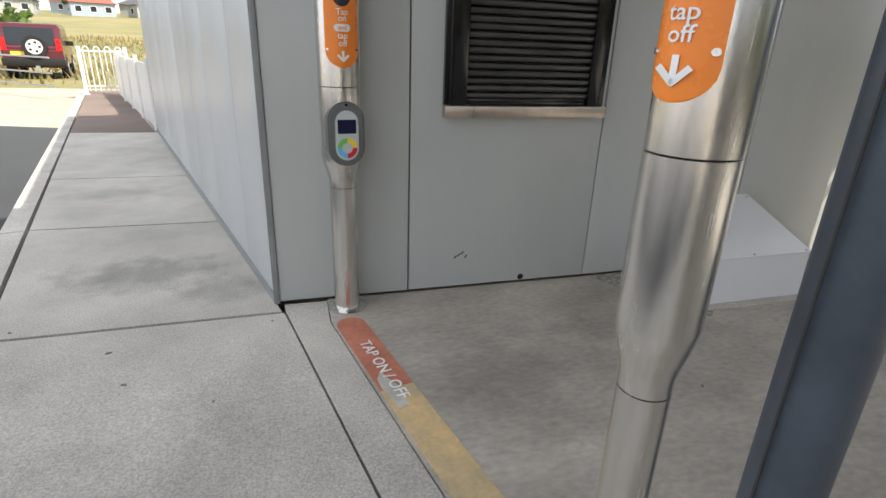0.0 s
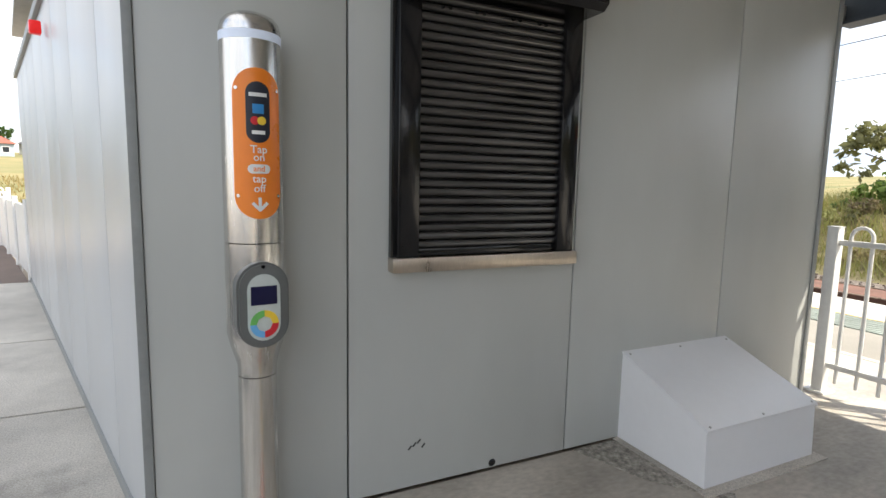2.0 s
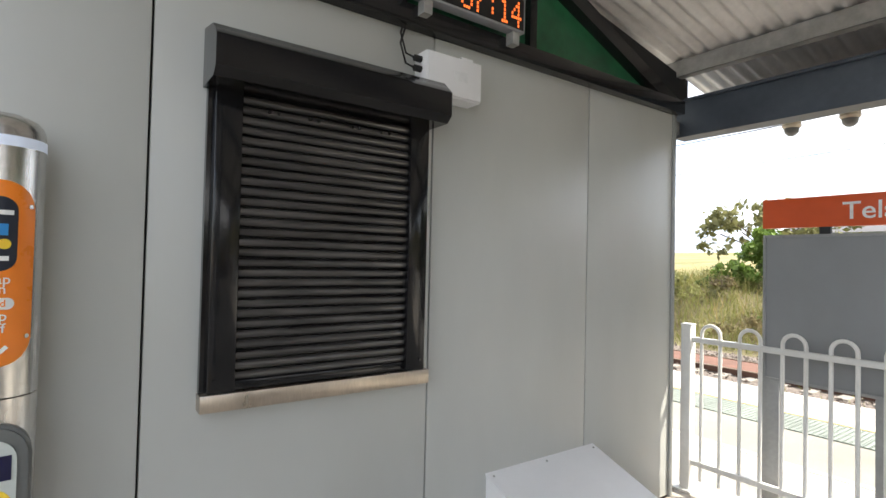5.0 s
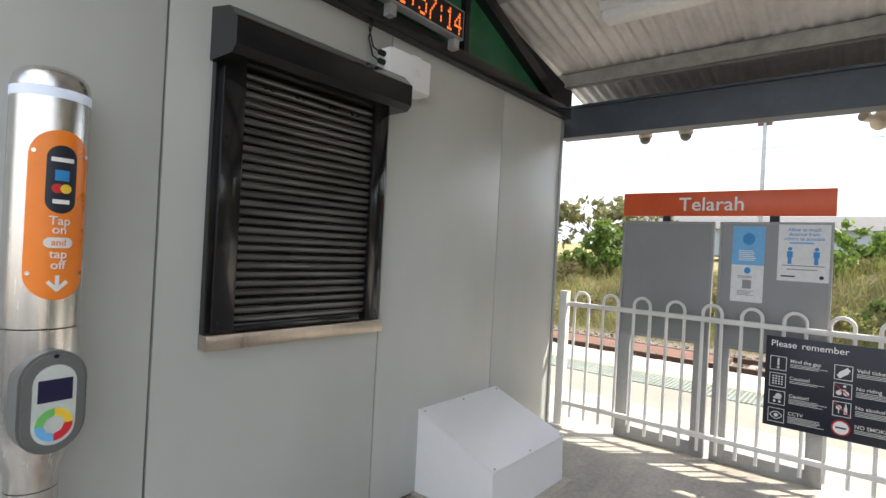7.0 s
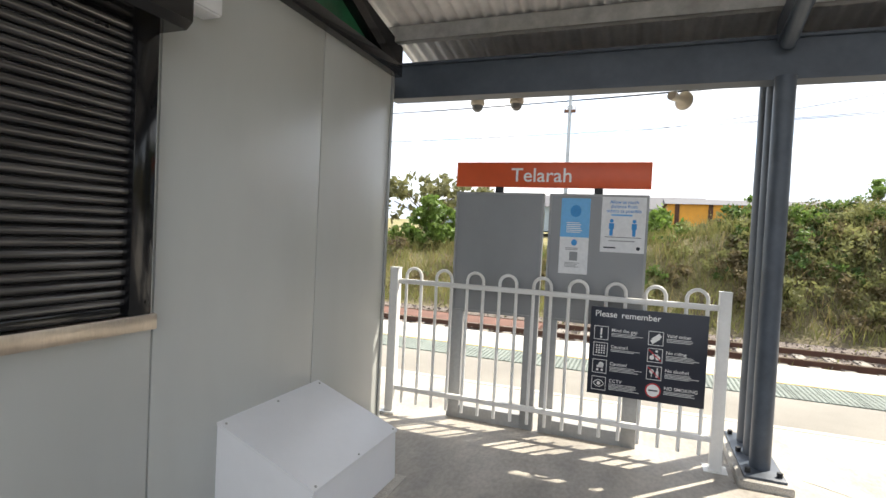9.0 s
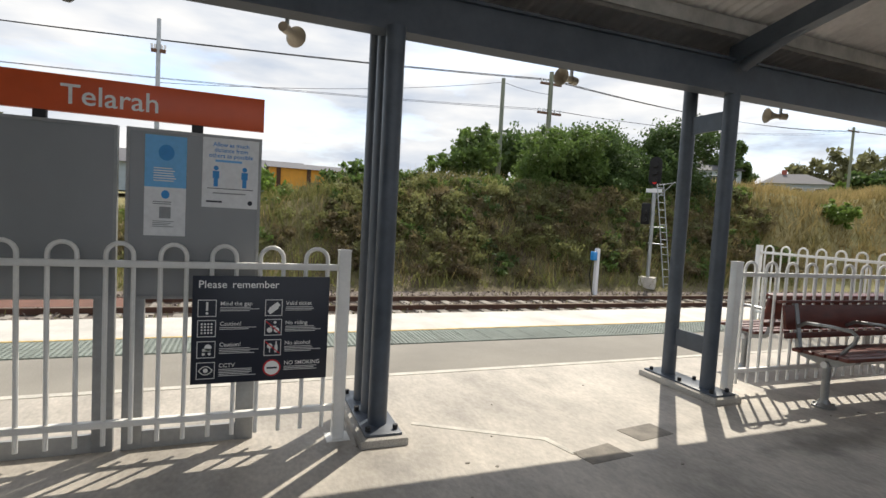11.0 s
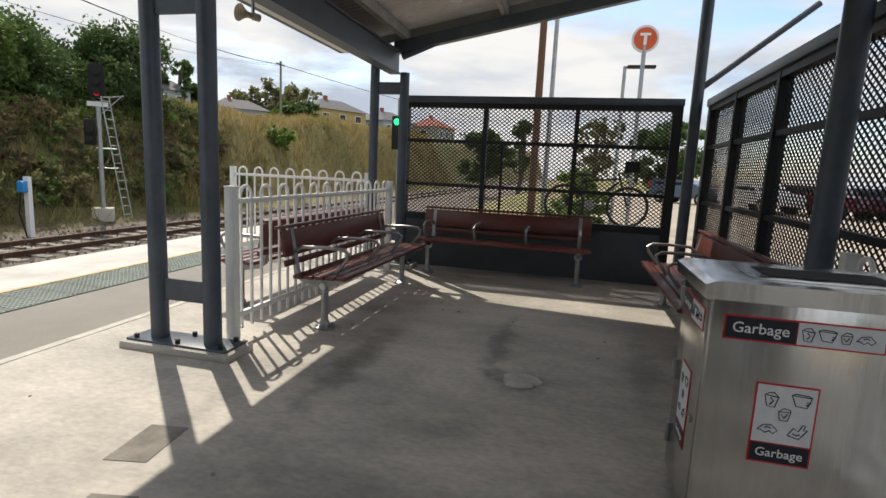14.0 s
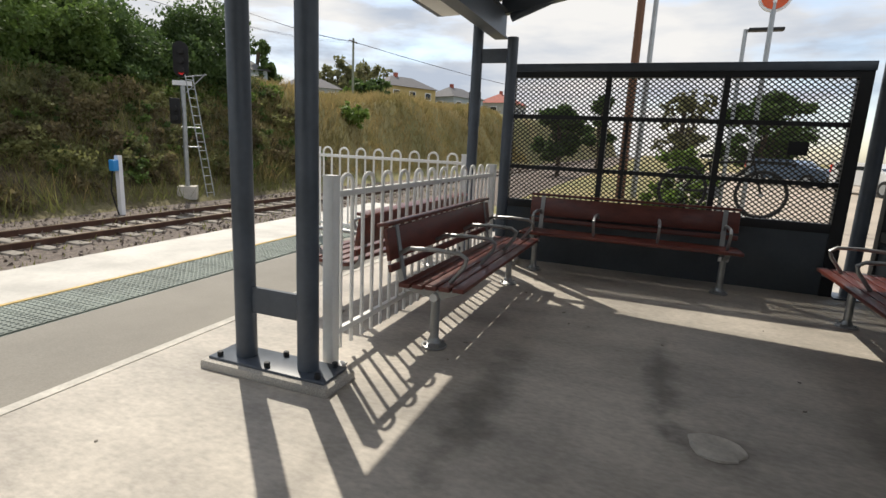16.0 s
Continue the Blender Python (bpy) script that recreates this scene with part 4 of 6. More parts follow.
# ---- card reader posts ----
def reader_post(place, rz, k, label, reader_turn=0.0):
    """Faces local -y. k: how stout its tube is."""
    t = thing("card_reader_post", label, "ticket reader", place, rz, "card reader posts")
    r, q = 0.098 * k, 0.066 * k
    part("lower_tube", lathe([(q * 1.12, 0.0), (q * 1.12, 0.012), (q, 0.013), (q, 0.80)], 40), "steel", t)
    part("neck", lathe([(q, 0.803), (q, 0.835), (q * 1.12, 0.865), (r * 0.9, 0.91), (r, 0.955), (r, 1.27)], 40), "steel", t)
    part("upper_tube", lathe([(r, 1.274), (r, 1.925)], 40), "steel", t)
    part("light_band", lathe([(r * 1.012, 1.925), (r * 1.012, 1.952)], 40), "glow", t)
    dome = [(r, 1.953), (r * 0.99, 1.97), (r * 0.93, 1.99), (r * 0.80, 2.005), (r * 0.55, 2.017), (r * 0.2, 2.021), (0.001, 2.021)]
    part("dome", lathe(dome, 40), "steel", t)

    def wrap(name, z0, z1, half, off, material, parent, thick=0.003, sx=0.0, stadium=True):
        bm = bmesh.new()
        n, mz = 20, 28
        grid = {}
        cap = min(half * r, (z1 - z0) / 2)
        zc0, zc1 = z0 + cap, z1 - cap
        for i in range(mz + 1):
            z = z0 + (z1 - z0) * (1 - math.cos(math.pi * i / mz)) / 2
            w = half
            if stadium:
                d = max(0.0, zc0 - z, z - zc1) / cap
                w = half - cap / r * (1 - math.sqrt(max(0.0, 1 - d * d)))
            for j in range(n + 1):
                a = -math.pi / 2 + sx + w * (2 * j / n - 1)
                for s, rr in enumerate((r + off, r + off + thick)):
                    grid[i, j, s] = bm.verts.new((rr * math.cos(a), rr * math.sin(a), z))
        for i in range(mz):
            for j in range(n):
                bm.faces.new((grid[i, j, 1], grid[i, j + 1, 1], grid[i + 1, j + 1, 1], grid[i + 1, j, 1]))
        for i in range(mz):
            for j in (0, n):
                bm.faces.new((grid[i, j, 0], grid[i, j, 1], grid[i + 1, j, 1], grid[i + 1, j, 0]))
        bmesh.ops.remove_doubles(bm, verts=bm.verts[:], dist=1e-6)
        return part(name, bm, material, parent)

    plate = wrap("orange_plate", 1.355, 1.835, 0.80, 0.001, "orange", t)
    wrap("dark_panel", 1.60, 1.792, 0.37, 0.0045, "ink_navy", plate, 0.001)
    wrap("white_mark", 1.745, 1.757, 0.27, 0.0060, "ink_white", plate, 0.001, 0, False)
    wrap("blue_mark", 1.692, 1.722, 0.17, 0.0060, "ink_blue", plate, 0.001, 0, False)
    wrap("red_mark", 1.657, 1.683, 0.135, 0.0060, "ink_red", plate, 0.001, -0.10)
    wrap("yellow_mark", 1.657, 1.683, 0.135, 0.0061, "ink_yellow", plate, 0.001, 0.10)
    wrap("white_mark", 1.627, 1.639, 0.20, 0.0060, "ink_white", plate, 0.001, 0, False)
    wrap("white_pill", 1.502, 1.532, 0.35, 0.0045, "ink_white", plate, 0.001)
    yy = -(r + 0.0062)
    for text, z, m in (("Tap", 1.568, "ink_white"), ("on", 1.543, "ink_white"), ("and", 1.5095, "orange"), ("tap", 1.474, "ink_white"), ("off", 1.443, "ink_white")):
        size = 0.035 if text != "and" else 0.026
        ob = letters("lettering", text, size, pose(0, yy, z, 90, 0, 0), m, plate, 0.0006, "CENTER")
        for v in ob.data.vertices:
            v.co.z -= (r - math.sqrt(max(0.0, r * r - v.co.x ** 2)))
    part("arrow_stem", box(-0.005, yy - 0.0005, 1.385, 0.005, yy + 0.001, 1.425), "ink_white", plate)
    for s in (-1, 1):
        ar = box(-0.018, -0.0008, -0.005, 0.018, 0.0008, 0.005)
        part("arrow_head", ar, "ink_white", plate).matrix_basis = pose(s * 0.011, yy, 1.395, 0, s * -45, 0)
    for z in (1.43, 1.77):
        for s in (-1, 1):
            a = -math.pi / 2 + s * 0.66
            part("screw", cyl((r * math.cos(a), r * math.sin(a), z), ((r + 0.007) * math.cos(a), (r + 0.007) * math.sin(a), z), 0.006, seg=10), "steel", plate)

    def stadium_block(name, w, z0, z1, y0, y1, material, parent):
        poly = [(w * math.cos(a), z1 - w + w * math.sin(a)) for a in np.linspace(0, math.pi, 12)] + [(-w * math.cos(a), z0 + w - w * math.sin(a)) for a in np.linspace(0, math.pi, 12)]
        bm = prism(poly, "y", y0, y1)
        bmesh.ops.bevel(bm, geom=[e for e in bm.edges if abs(e.verts[0].co.y - y0) < 1e-5 and abs(e.verts[1].co.y - y0) < 1e-5], offset=0.008, segments=2, affect="EDGES")
        return part(name, bm, material, parent)
    bez = stadium_block("reader_bezel", r * 0.86, 0.925, 1.215, -r - 0.028, 0.0, "readerdark", t)
    stadium_block("reader_face", r * 0.62, 0.945, 1.185, -r - 0.034, -r - 0.02, "reader", bez)
    part("screen", box(-0.042 * k, -r - 0.0365, 1.075, 0.042 * k, -r - 0.033, 1.137), "screen", bez)
    part("camera_dot", cyl((0, -r - 0.031, 1.20), (0, -r - 0.027, 1.20), 0.006, seg=10), "black", bez)
    for n4, m4 in enumerate(("ink_green", "ink_yellow", "ink_red", "ink_sky")):
        arc = [(0.046 * k * math.cos(a), 1.01 + 0.046 * k * math.sin(a)) for a in np.linspace(math.pi + n4 * math.pi / -2, math.pi / 2 + n4 * math.pi / -2, 8)]
        inn = [(0.026 * k * math.cos(a), 1.01 + 0.026 * k * math.sin(a)) for a in (math.pi / 2 - n4 * math.pi / 2, math.pi * 0.75 - n4 * math.pi / 2, math.pi - n4 * math.pi / 2)]
        part("target_arc", prism(arc + inn, "y", -r - 0.0365, -r - 0.033), m4, bez)
    part("base_ring", lathe([(q * 1.5, 0.0), (q * 1.5, 0.008), (q * 1.12, 0.014)], 30), "steel", t)
    bez.matrix_basis = pose(0, 0, 0, 0, 0, reader_turn)
    return t


wall_post = reader_post((0.275, -0.115, 0.0), 6, 1.0, "stainless steel card reader post with orange plate")


def move_head(post, d):
    """Lengthens or shortens the lower tube by d and carries the upper parts with it."""
    for ch in post.children:
        if ch.name.startswith("lower_tube"):
            ch.scale = (1, 1, (0.80 + d) / 0.80)
        elif not ch.name.startswith("base_ring"):
            ch.location.z += d


move_head(wall_post, -0.139)
wall_post.scale = (1.03, 1.03, 1.036)
far_post = reader_post((0.565, -2.15, fl(-2.2)), -76, 0.66, "stainless steel card reader post at the strip end", -150)
move_head(far_post, 0.22)
far_post.scale = (1, 1, 0.82)

# ---- ticket window ----
shutter = thing("roller_shutter", "closed black roller shutter with hood and side rails", "roller shutter", (1.2925, 0, 1.08))
shutter.scale = (1, 1, 0.93)
for k in range(29):
    z = 0.035 + 0.0405 * k
    lip = 0.004 * ((k * 7) % 3) / 3
    prof = [(-0.020, z), (-0.030, z + 0.004), (-0.036 - lip, z + 0.012), (-0.038 - lip, z + 0.021), (-0.035 - lip, z + 0.030), (-0.028, z + 0.036), (-0.020, z + 0.0395), (-0.012, z + 0.0395), (-0.012, z)]
    part("slat", prism(prof, "x", -0.365, 0.365), "slat", shutter)
for s in (-1, 1):
    part("side_rail", box(s * 0.358, -0.062, 0.0, s * 0.452, 0.0, 1.24, bevel=0.004), "black", shutter)
    part("rail_flange", box(s * 0.452, -0.03, 0.0, s * 0.472, 0.0, 1.31), "black", shutter)
    for z in (0.05, 0.45, 0.85, 1.2):
        part("screw", cyl((s * 0.43, -0.062, z), (s * 0.43, -0.066, z), 0.006, seg=8), "black", shutter)
part("bottom_bar", box(-0.36, -0.045, 0.005, 0.36, -0.01, 0.04, bevel=0.003), "black", shutter)
part("hood", prism([(0.0, 1.17), (-0.17, 1.17), (-0.20, 1.20), (-0.20, 1.31), (-0.14, 1.37), (0.0, 1.40)], "x", -0.485, 0.475), "black", shutter)
part("backing", box(-0.36, -0.01, 0.0, 0.36, 0.0, 1.2), "blackmatt", shutter)
for x in (-0.26, -0.10, 0.08, 0.22):
    for dx in (0, 0.035):
        part("rivet", cyl((x + dx, -0.038, 1.11), (x + dx, -0.045, 1.11), 0.008, seg=8), "black", shutter)
sill = thing("window_sill", "brushed stainless ledge below the roller shutter", "window sill", (1.29, 0, 1.018))
part("ledge", box(-0.472, -0.068, 0.0, 0.478, 0.0, 0.062, bevel=0.003), "sill", sill)

ebox = thing("junction_box", "pale grey electrical junction box with black cables", "junction box", (1.85, 0, 2.315))
part("body", box(-0.155, -0.10, 0.0, 0.155, 0.0, 0.19, bevel=0.006), "whitebox", ebox)
part("cover", box(-0.15, -0.112, 0.005, 0.15, -0.10, 0.185, bevel=0.004), "whitebox", ebox)
part("sticker", box(-0.01, -0.1135, 0.08, 0.07, -0.1115, 0.125), "paper", ebox)
part("mounting_tab", box(0.10, -0.02, 0.19, 0.17, 0.0, 0.24), "whitebox", ebox)
for z in (0.11, 0.155):
    g = part("gland", cyl((-0.155, -0.055, z), (-0.19, -0.055, z), 0.015, seg=10), "blackmatt", ebox)
    part("cable", tube([(-0.19, -0.055, z), (-0.235, -0.055, z + 0.01), (-0.255, -0.04, z + 0.10), (-0.22, -0.03, z + 0.2), (-0.235, -0.03, 0.50)], 0.005, seg=6), "blackmatt", g)
part("side_cable", tube([(0.155, -0.05, 0.13), (0.185, -0.05, 0.11), (0.185, -0.05, 0.05), (0.155, -0.05, 0.03)], 0.006, seg=6), "blackmatt", ebox)

clock = thing("led_clock", "digital clock with orange lit dot digits", "clock", (1.60, -0.06, 2.72))
clock.scale = (0.88, 1, 0.88)
part("case", box(0, -0.06, 0.0, 0.76, 0.0, 0.20, bevel=0.004), "ink_grey", clock)
part("face", box(0.012, -0.0615, 0.012, 0.748, -0.06, 0.188), "blackmatt", clock)
GLYPHS = {"0": "0e11131519110e", "1": "040c040404040e", "5": "1f101e0101110e", "7": "1f010204080808", "4": "02060a121f0202", ":": "00040400040400"}
for k, ch in enumerate("01:57:14"):
    dots = bmesh.new()
    for row in range(7):
        bits = int(GLYPHS[ch][2 * row:2 * row + 2], 16)
        for col in range(5):
            if bits >> (4 - col) & 1:
                dx, dz = 0.035 + 0.0885 * k + 0.0155 * col, 0.165 - 0.0215 * row
                add_box(dots, dx, -0.0635, dz - 0.0145, dx + 0.0105, -0.0615, dz)
    part("digit", dots, "led", clock)
for x in (0.08, 0.68):
    part("bracket", box(x, -0.05, -0.07, x + 0.05, 0.0, 0.0), "purlin", clock)

wb = thing("white_cover_box", "white sheet-metal cover box with sloping lid", "cover box", (2.172, 0, 0.012))
part("body", prism([(0.0, 0.0), (-0.555, 0.0), (-0.545, 0.27), (0.0, 0.478)], "x", 0.005, 0.825), "whitebox", wb)
part("lid", prism([(0.0, 0.479), (-0.555, 0.270), (-0.555, 0.284), (0.0, 0.493)], "x", 0.0, 0.83), "whitebox", wb)
part("base_pad", box(-0.03, -0.61, -0.012, 0.87, 0.0, -0.002), "footpath", wb)
for x in (0.03, 0.41, 0.80):
    for y in (-0.03, -0.54):
        z = 0.493 + y * 0.3766
        part("screw", cyl((x, y, z - 0.002), (x, y - 0.001, z + 0.004), 0.006, seg=8), "purlin", wb)


# ---- benches ----
def bench(m, label):
    t = thing("bench", label, "bench", group="slatted benches")
    L = 1.06
    for k in range(5):
        y = -0.44 + 0.093 * k
        part("seat_slat", box(-L, y, 0.425 - 0.004 * k, L, y + 0.078, 0.455 - 0.004 * k, bevel=0.006), "bench", t)
    lean = pose(0, 0.055, 0.50, -9, 0, 0)
    for z0, z1 in ((0.0, 0.05), (0.075, 0.285)):
        b = box(-L, 0.0, z0, L, 0.03, z1, bevel=0.006)
        b.transform(lean)
        part("back_slat", b, "bench", t)
    b = box(-L, -0.02, 0.30, L, 0.075, 0.325, bevel=0.006)
    b.transform(lean)
    part("top_slat", b, "bench", t)
    for x in (-0.925, 0.925):
        leg = part("leg", cyl((x, -0.20, 0.02), (x, -0.20, 0.36), 0.030, seg=14), "cast", t)
        part("foot", lathe([(0.085, 0), (0.085, 0.012), (0.045, 0.03), (0.034, 0.06)], 16), "cast", leg).matrix_basis = pose(x, -0.20, 0.0)
        for a in (0.8, 2.4, 3.9, 5.5):
            part("bolt", cyl((x + 0.066 * math.cos(a), -0.2 + 0.066 * math.sin(a), 0.012), (x + 0.066 * math.cos(a), -0.2 + 0.066 * math.sin(a), 0.034), 0.011, seg=6), "cast", leg)
        part("seat_bracket", prism([(-0.43, 0.41), (-0.43, 0.425), (0.0, 0.405), (0.03, 0.44), (0.10, 0.80), (0.125, 0.80), (0.06, 0.41), (0.0, 0.365), (-0.14, 0.34), (-0.26, 0.34)], "x", x - 0.022, x + 0.022), "cast", leg)
        part("cap_disc", cyl((x - 0.045, -0.2, 0.345), (x + 0.045, -0.2, 0.345), 0.028, seg=14), "paper", leg)
    for x in (-0.93, -0.31, 0.31, 0.93):
        pts = [(x, 0.07, 0.60), (x, 0.0, 0.645), (x, -0.20, 0.655), (x, -0.36, 0.65), (x, -0.405, 0.62), (x, -0.39, 0.57), (x, -0.30, 0.45)]
        part("armrest", tube(pts, 0.015, seg=8), "cast", t)
    t.matrix_basis = m
    return t


b1 = bench(pose(3.84, -7.16, fl(-7.16), -0.23, 0, -91), "red-brown slatted bench with cast armrests beside the fence")
copy_thing(b1, pose(2.60, -9.0, fl(-9.0), 0, 0, 180))["label"] = "red-brown slatted bench against the mesh screen"
copy_thing(b1, pose(0.59, -7.28, fl(-7.28), 0.23, 0, 90))["label"] = "red-brown slatted bench along the street side screen"
copy_thing(b1, pose(4.42, -7.45, fl(-7.45), 0.23, 0, 89))["label"] = "red-brown slatted bench facing the platform"

# ---- rubbish bin ----
gb = thing("garbage_bin", "stainless steel garbage bin cabinet with printed labels", "rubbish bin", (0.40, -4.94, fl(-4.7)))
part("body", box(0.0, 0.0, 0.03, 0.86, 0.47, 0.925, bevel=0.004), "steelflat", gb)
part("plinth", box(0.03, 0.03, 0.0, 0.83, 0.44, 0.03), "charcoal", gb)
lid = part("lid", prism([(-0.03, 0.925), (0.895, 0.925), (0.90, 0.975), (0.865, 0.99), (0.0, 0.99), (-0.035, 0.975)], "y", -0.03, 0.51), "steelflat", gb)
part("chute", prism([(0.18, 0.992), (0.72, 0.992), (0.66, 0.998), (0.24, 0.998)], "y", 0.10, 0.40), "steelflat", lid)
part("chute_mouth", box(0.24, 0.16, 0.9985, 0.66, 0.36, 1.001), "blackmatt", lid)
door = part("side_door", box(0.86, 0.03, 0.05, 0.868, 0.44, 0.90, bevel=0.002), "steelflat", gb)
for z in (0.15, 0.45, 0.78):
    part("hinge", cyl((0.872, 0.035, z), (0.872, 0.035, z + 0.09), 0.011, seg=10), "cast", door)
part("lock", cyl((0.868, 0.40, 0.43), (0.876, 0.40, 0.43), 0.016, seg=14), "cast", door)
part("pull_ring", tube([(0.875, 0.06, 0.80), (0.90, 0.03, 0.81), (0.90, 0.0, 0.79), (0.875, 0.0, 0.76)], 0.006, seg=6), "cast", door)


ICONS = (
    (((-0.7, 0.5), (-0.4, -0.8), (0.4, -0.9), (0.7, 0.3), (0.2, 0.8), (-0.3, 0.7), (-0.7, 0.5), (0.1, 0.35), (0.7, 0.3)), ((-0.1, 0.2), (0.2, -0.2), (-0.1, -0.6))),
    (((-1.0, 0.6), (1.0, 0.5), (0.9, 0.2), (0.6, -0.7), (-0.5, -0.6), (-0.8, 0.2), (-1.0, 0.6), (-0.6, 0.8), (0.7, 0.7), (1.0, 0.5)), ((0.5, 0.0), (0.9, -0.1), (0.5, -0.4))),
    (((-0.6, 0.3), (-0.4, -0.7), (0.4, -0.7), (0.6, 0.3), (-0.6, 0.3), (-0.1, 0.7), (0.5, 0.6), (0.6, 0.3)), ((-0.3, 0.0), (0.0, -0.4), (0.3, 0.1))),
    (((-1.0, -0.2), (-0.5, 0.4), (0.4, 0.5), (1.0, -0.1), (0.6, -0.5), (0.2, -0.2), (-0.2, -0.5), (-0.6, -0.2), (-1.0, -0.2)), ((-0.3, 0.1), (0.0, 0.25), (0.35, 0.1))),
    (((-0.9, -0.6), (-0.4, 0.3), (0.1, 0.0), (0.5, 0.8), (0.75, 0.75), (0.6, 0.2), (1.0, 0.3), (0.6, -0.4), (0.2, -0.9), (-0.9, -0.6)), ((-0.4, -0.3), (0.0, -0.5), (0.3, -0.3))),
)


def bin_label(x0, z0, w, h, tall, side=False):
    """On the front face, read from the front; side: on the door."""
    m = pose(0.8695, z0 * 0, 0, 0, 0, 90) if side else pose(0, 0.4715, 0, 0, 0, 180)
    lab = part("label", box(x0, -0.0015, z0, x0 + w, 0.0, z0 + h), "ink_red", gb, "red-edged garbage label")
    lab.matrix_basis = m
    e = 0.006
    if tall:
        black = (x0 + e, z0 + e, x0 + w - e, z0 + 0.075)
        pale = (x0 + e, z0 + 0.08, x0 + w - e, z0 + h - e)
    else:
        black = (x0 + e, z0 + e, x0 + w * 0.46, z0 + h - e)
        pale = (x0 + w * 0.46 + 0.004, z0 + e, x0 + w - e, z0 + h - e)
    part("black_field", box(black[0], -0.003, black[1], black[2], -0.0015, black[3]), "ink_navy", lab)
    part("pale_field", box(pale[0], -0.003, pale[1], pale[2], -0.0015, pale[3]), "paper", lab)
    size = (black[2] - black[0]) / 4.15
    letters("word", "Garbage", size, pose((black[0] + black[2]) / 2, -0.0036, (black[1] + black[3]) / 2 - size * 0.3, 90, 0, 0), "ink_white", lab, 0.0006, "CENTER")
    spots = [(0.25, 0.76), (0.75, 0.78), (0.5, 0.52), (0.25, 0.24), (0.75, 0.26)] if tall else [(0.12, 0.5), (0.34, 0.5), (0.56, 0.5), (0.78, 0.5)]
    pw, ph = pale[2] - pale[0], pale[3] - pale[1]
    s = min(pw, ph) * (0.17 if tall else 0.36)
    for n5, (u, v) in enumerate(spots):
        cx, cz = pale[0] + pw * u, pale[1] + ph * v
        outline, inner = ICONS[n5]
        part("drawing", tube([(cx + s * u2, -0.0036, cz + s * v2) for u2, v2 in outline], s * 0.06, seg=4), "ink_navy", lab)
        part("drawing_mark", tube([(cx + s * u2, -0.0036, cz + s * v2) for u2, v2 in inner], s * 0.08, seg=4), "ink_navy", lab)


# front face is read from +y: local x runs towards -x there
bin_label(-0.817, 0.78, 0.50, 0.09, False)
bin_label(-0.687, 0.335, 0.20, 0.30, True)
bin_label(0.06, 0.78, 0.36, 0.09, False, True)
bin_label(0.17, 0.26, 0.16, 0.33, True, True)


# ---- mesh screens ----
def expanded(x0, z0, x1, z1, pitch=0.058, row=0.0235):
    """Expanded metal between two corners, in the local xz plane."""
    v, f = [], []
    nx, nz = int((x1 - x0) / pitch), int((z1 - z0) / row)
    px, pz = (x1 - x0) / nx, (z1 - z0) / nz
    for j in range(nz):
        for i in range(nx * 2):
            a = np.array((x0 + px * i / 2, 0, z0 + pz * (j + ((i + j) % 2) * 1.0)))
            b = np.array((x0 + px * (i + 1) / 2, 0, z0 + pz * (j + ((i + 1 + j) % 2) * 1.0)))
            n0 = len(v)
            for p in (a, b):
                for dy, dz in ((-0.003, -0.0072), (0.003, -0.003), (0.003, 0.0072), (-0.003, 0.003)):
                    v.append((p[0], p[1] + dy, p[2] + dz))
            f += [(n0 + k, n0 + (k + 1) % 4, n0 + 4 + (k + 1) % 4, n0 + 4 + k) for k in range(4)]
    return v, f


def screen_wall(name, place, rz, posts, z_low, z_top, rails, label, base_h):
    t = thing(name, label, "mesh screen", place, rz)
    x0, x1 = posts[0], posts[-1]
    part("lower_panel", box(x0, -0.03, -0.06, x1, 0.03, base_h), "bluebase", t)
    part("top_cap", box(x0 - 0.06, -0.07, z_top, x1 + 0.06, 0.07, z_top + 0.085, bevel=0.006), "bluegrey", t)
    part("bottom_frame", box(x0, -0.045, z_low - 0.09, x1, 0.045, z_low, bevel=0.003), "charcoal", t)
    part("top_frame", box(x0, -0.045, z_top - 0.06, x1, 0.045, z_top), "charcoal", t)
    for k, x in enumerate(posts):
        w = 0.055 if k in (0, len(posts) - 1) else 0.028
        part("post", box(x - w, -0.05, 0.0 if k in (0, len(posts) - 1) else z_low, x + w, 0.05, z_top), "charcoal", t)
    for z in rails:
        part("rail", box(x0, -0.03, z - 0.022, x1, 0.03, z + 0.022), "charcoal", t)
    for a, b in zip(posts, posts[1:]):
        v, f = expanded(a, z_low, b, z_top - 0.05)
        share("mesh_panel", from_arrays("mesh_panel", v, f, "charcoal"), t, pose(0, 0.012, 0))
    return t


scr = screen_wall("mesh_screen_end", (0.678, -9.29, fl(-9.3)), 0, (0.0, 1.14, 2.28, 3.367), 0.72, 2.158, (1.10, 1.67), "dark steel mesh screen over a blue-grey panel", 0.64)
part("thin_post", box(2.03, -0.02, 0.72, 2.06, 0.02, 1.67), "charcoal", scr)
part("plaque", box(0.36, 0.03, 1.37, 0.53, 0.045, 1.50), "charcoal", scr)
screen_wall("mesh_screen_street", (0.30, -9.25, fl(-8.0)), 90, (0.0, 1.06, 2.18, 3.22, 4.2), 0.70, 2.17, (1.06, 1.70), "dark steel mesh screen along the street side", 0.56)

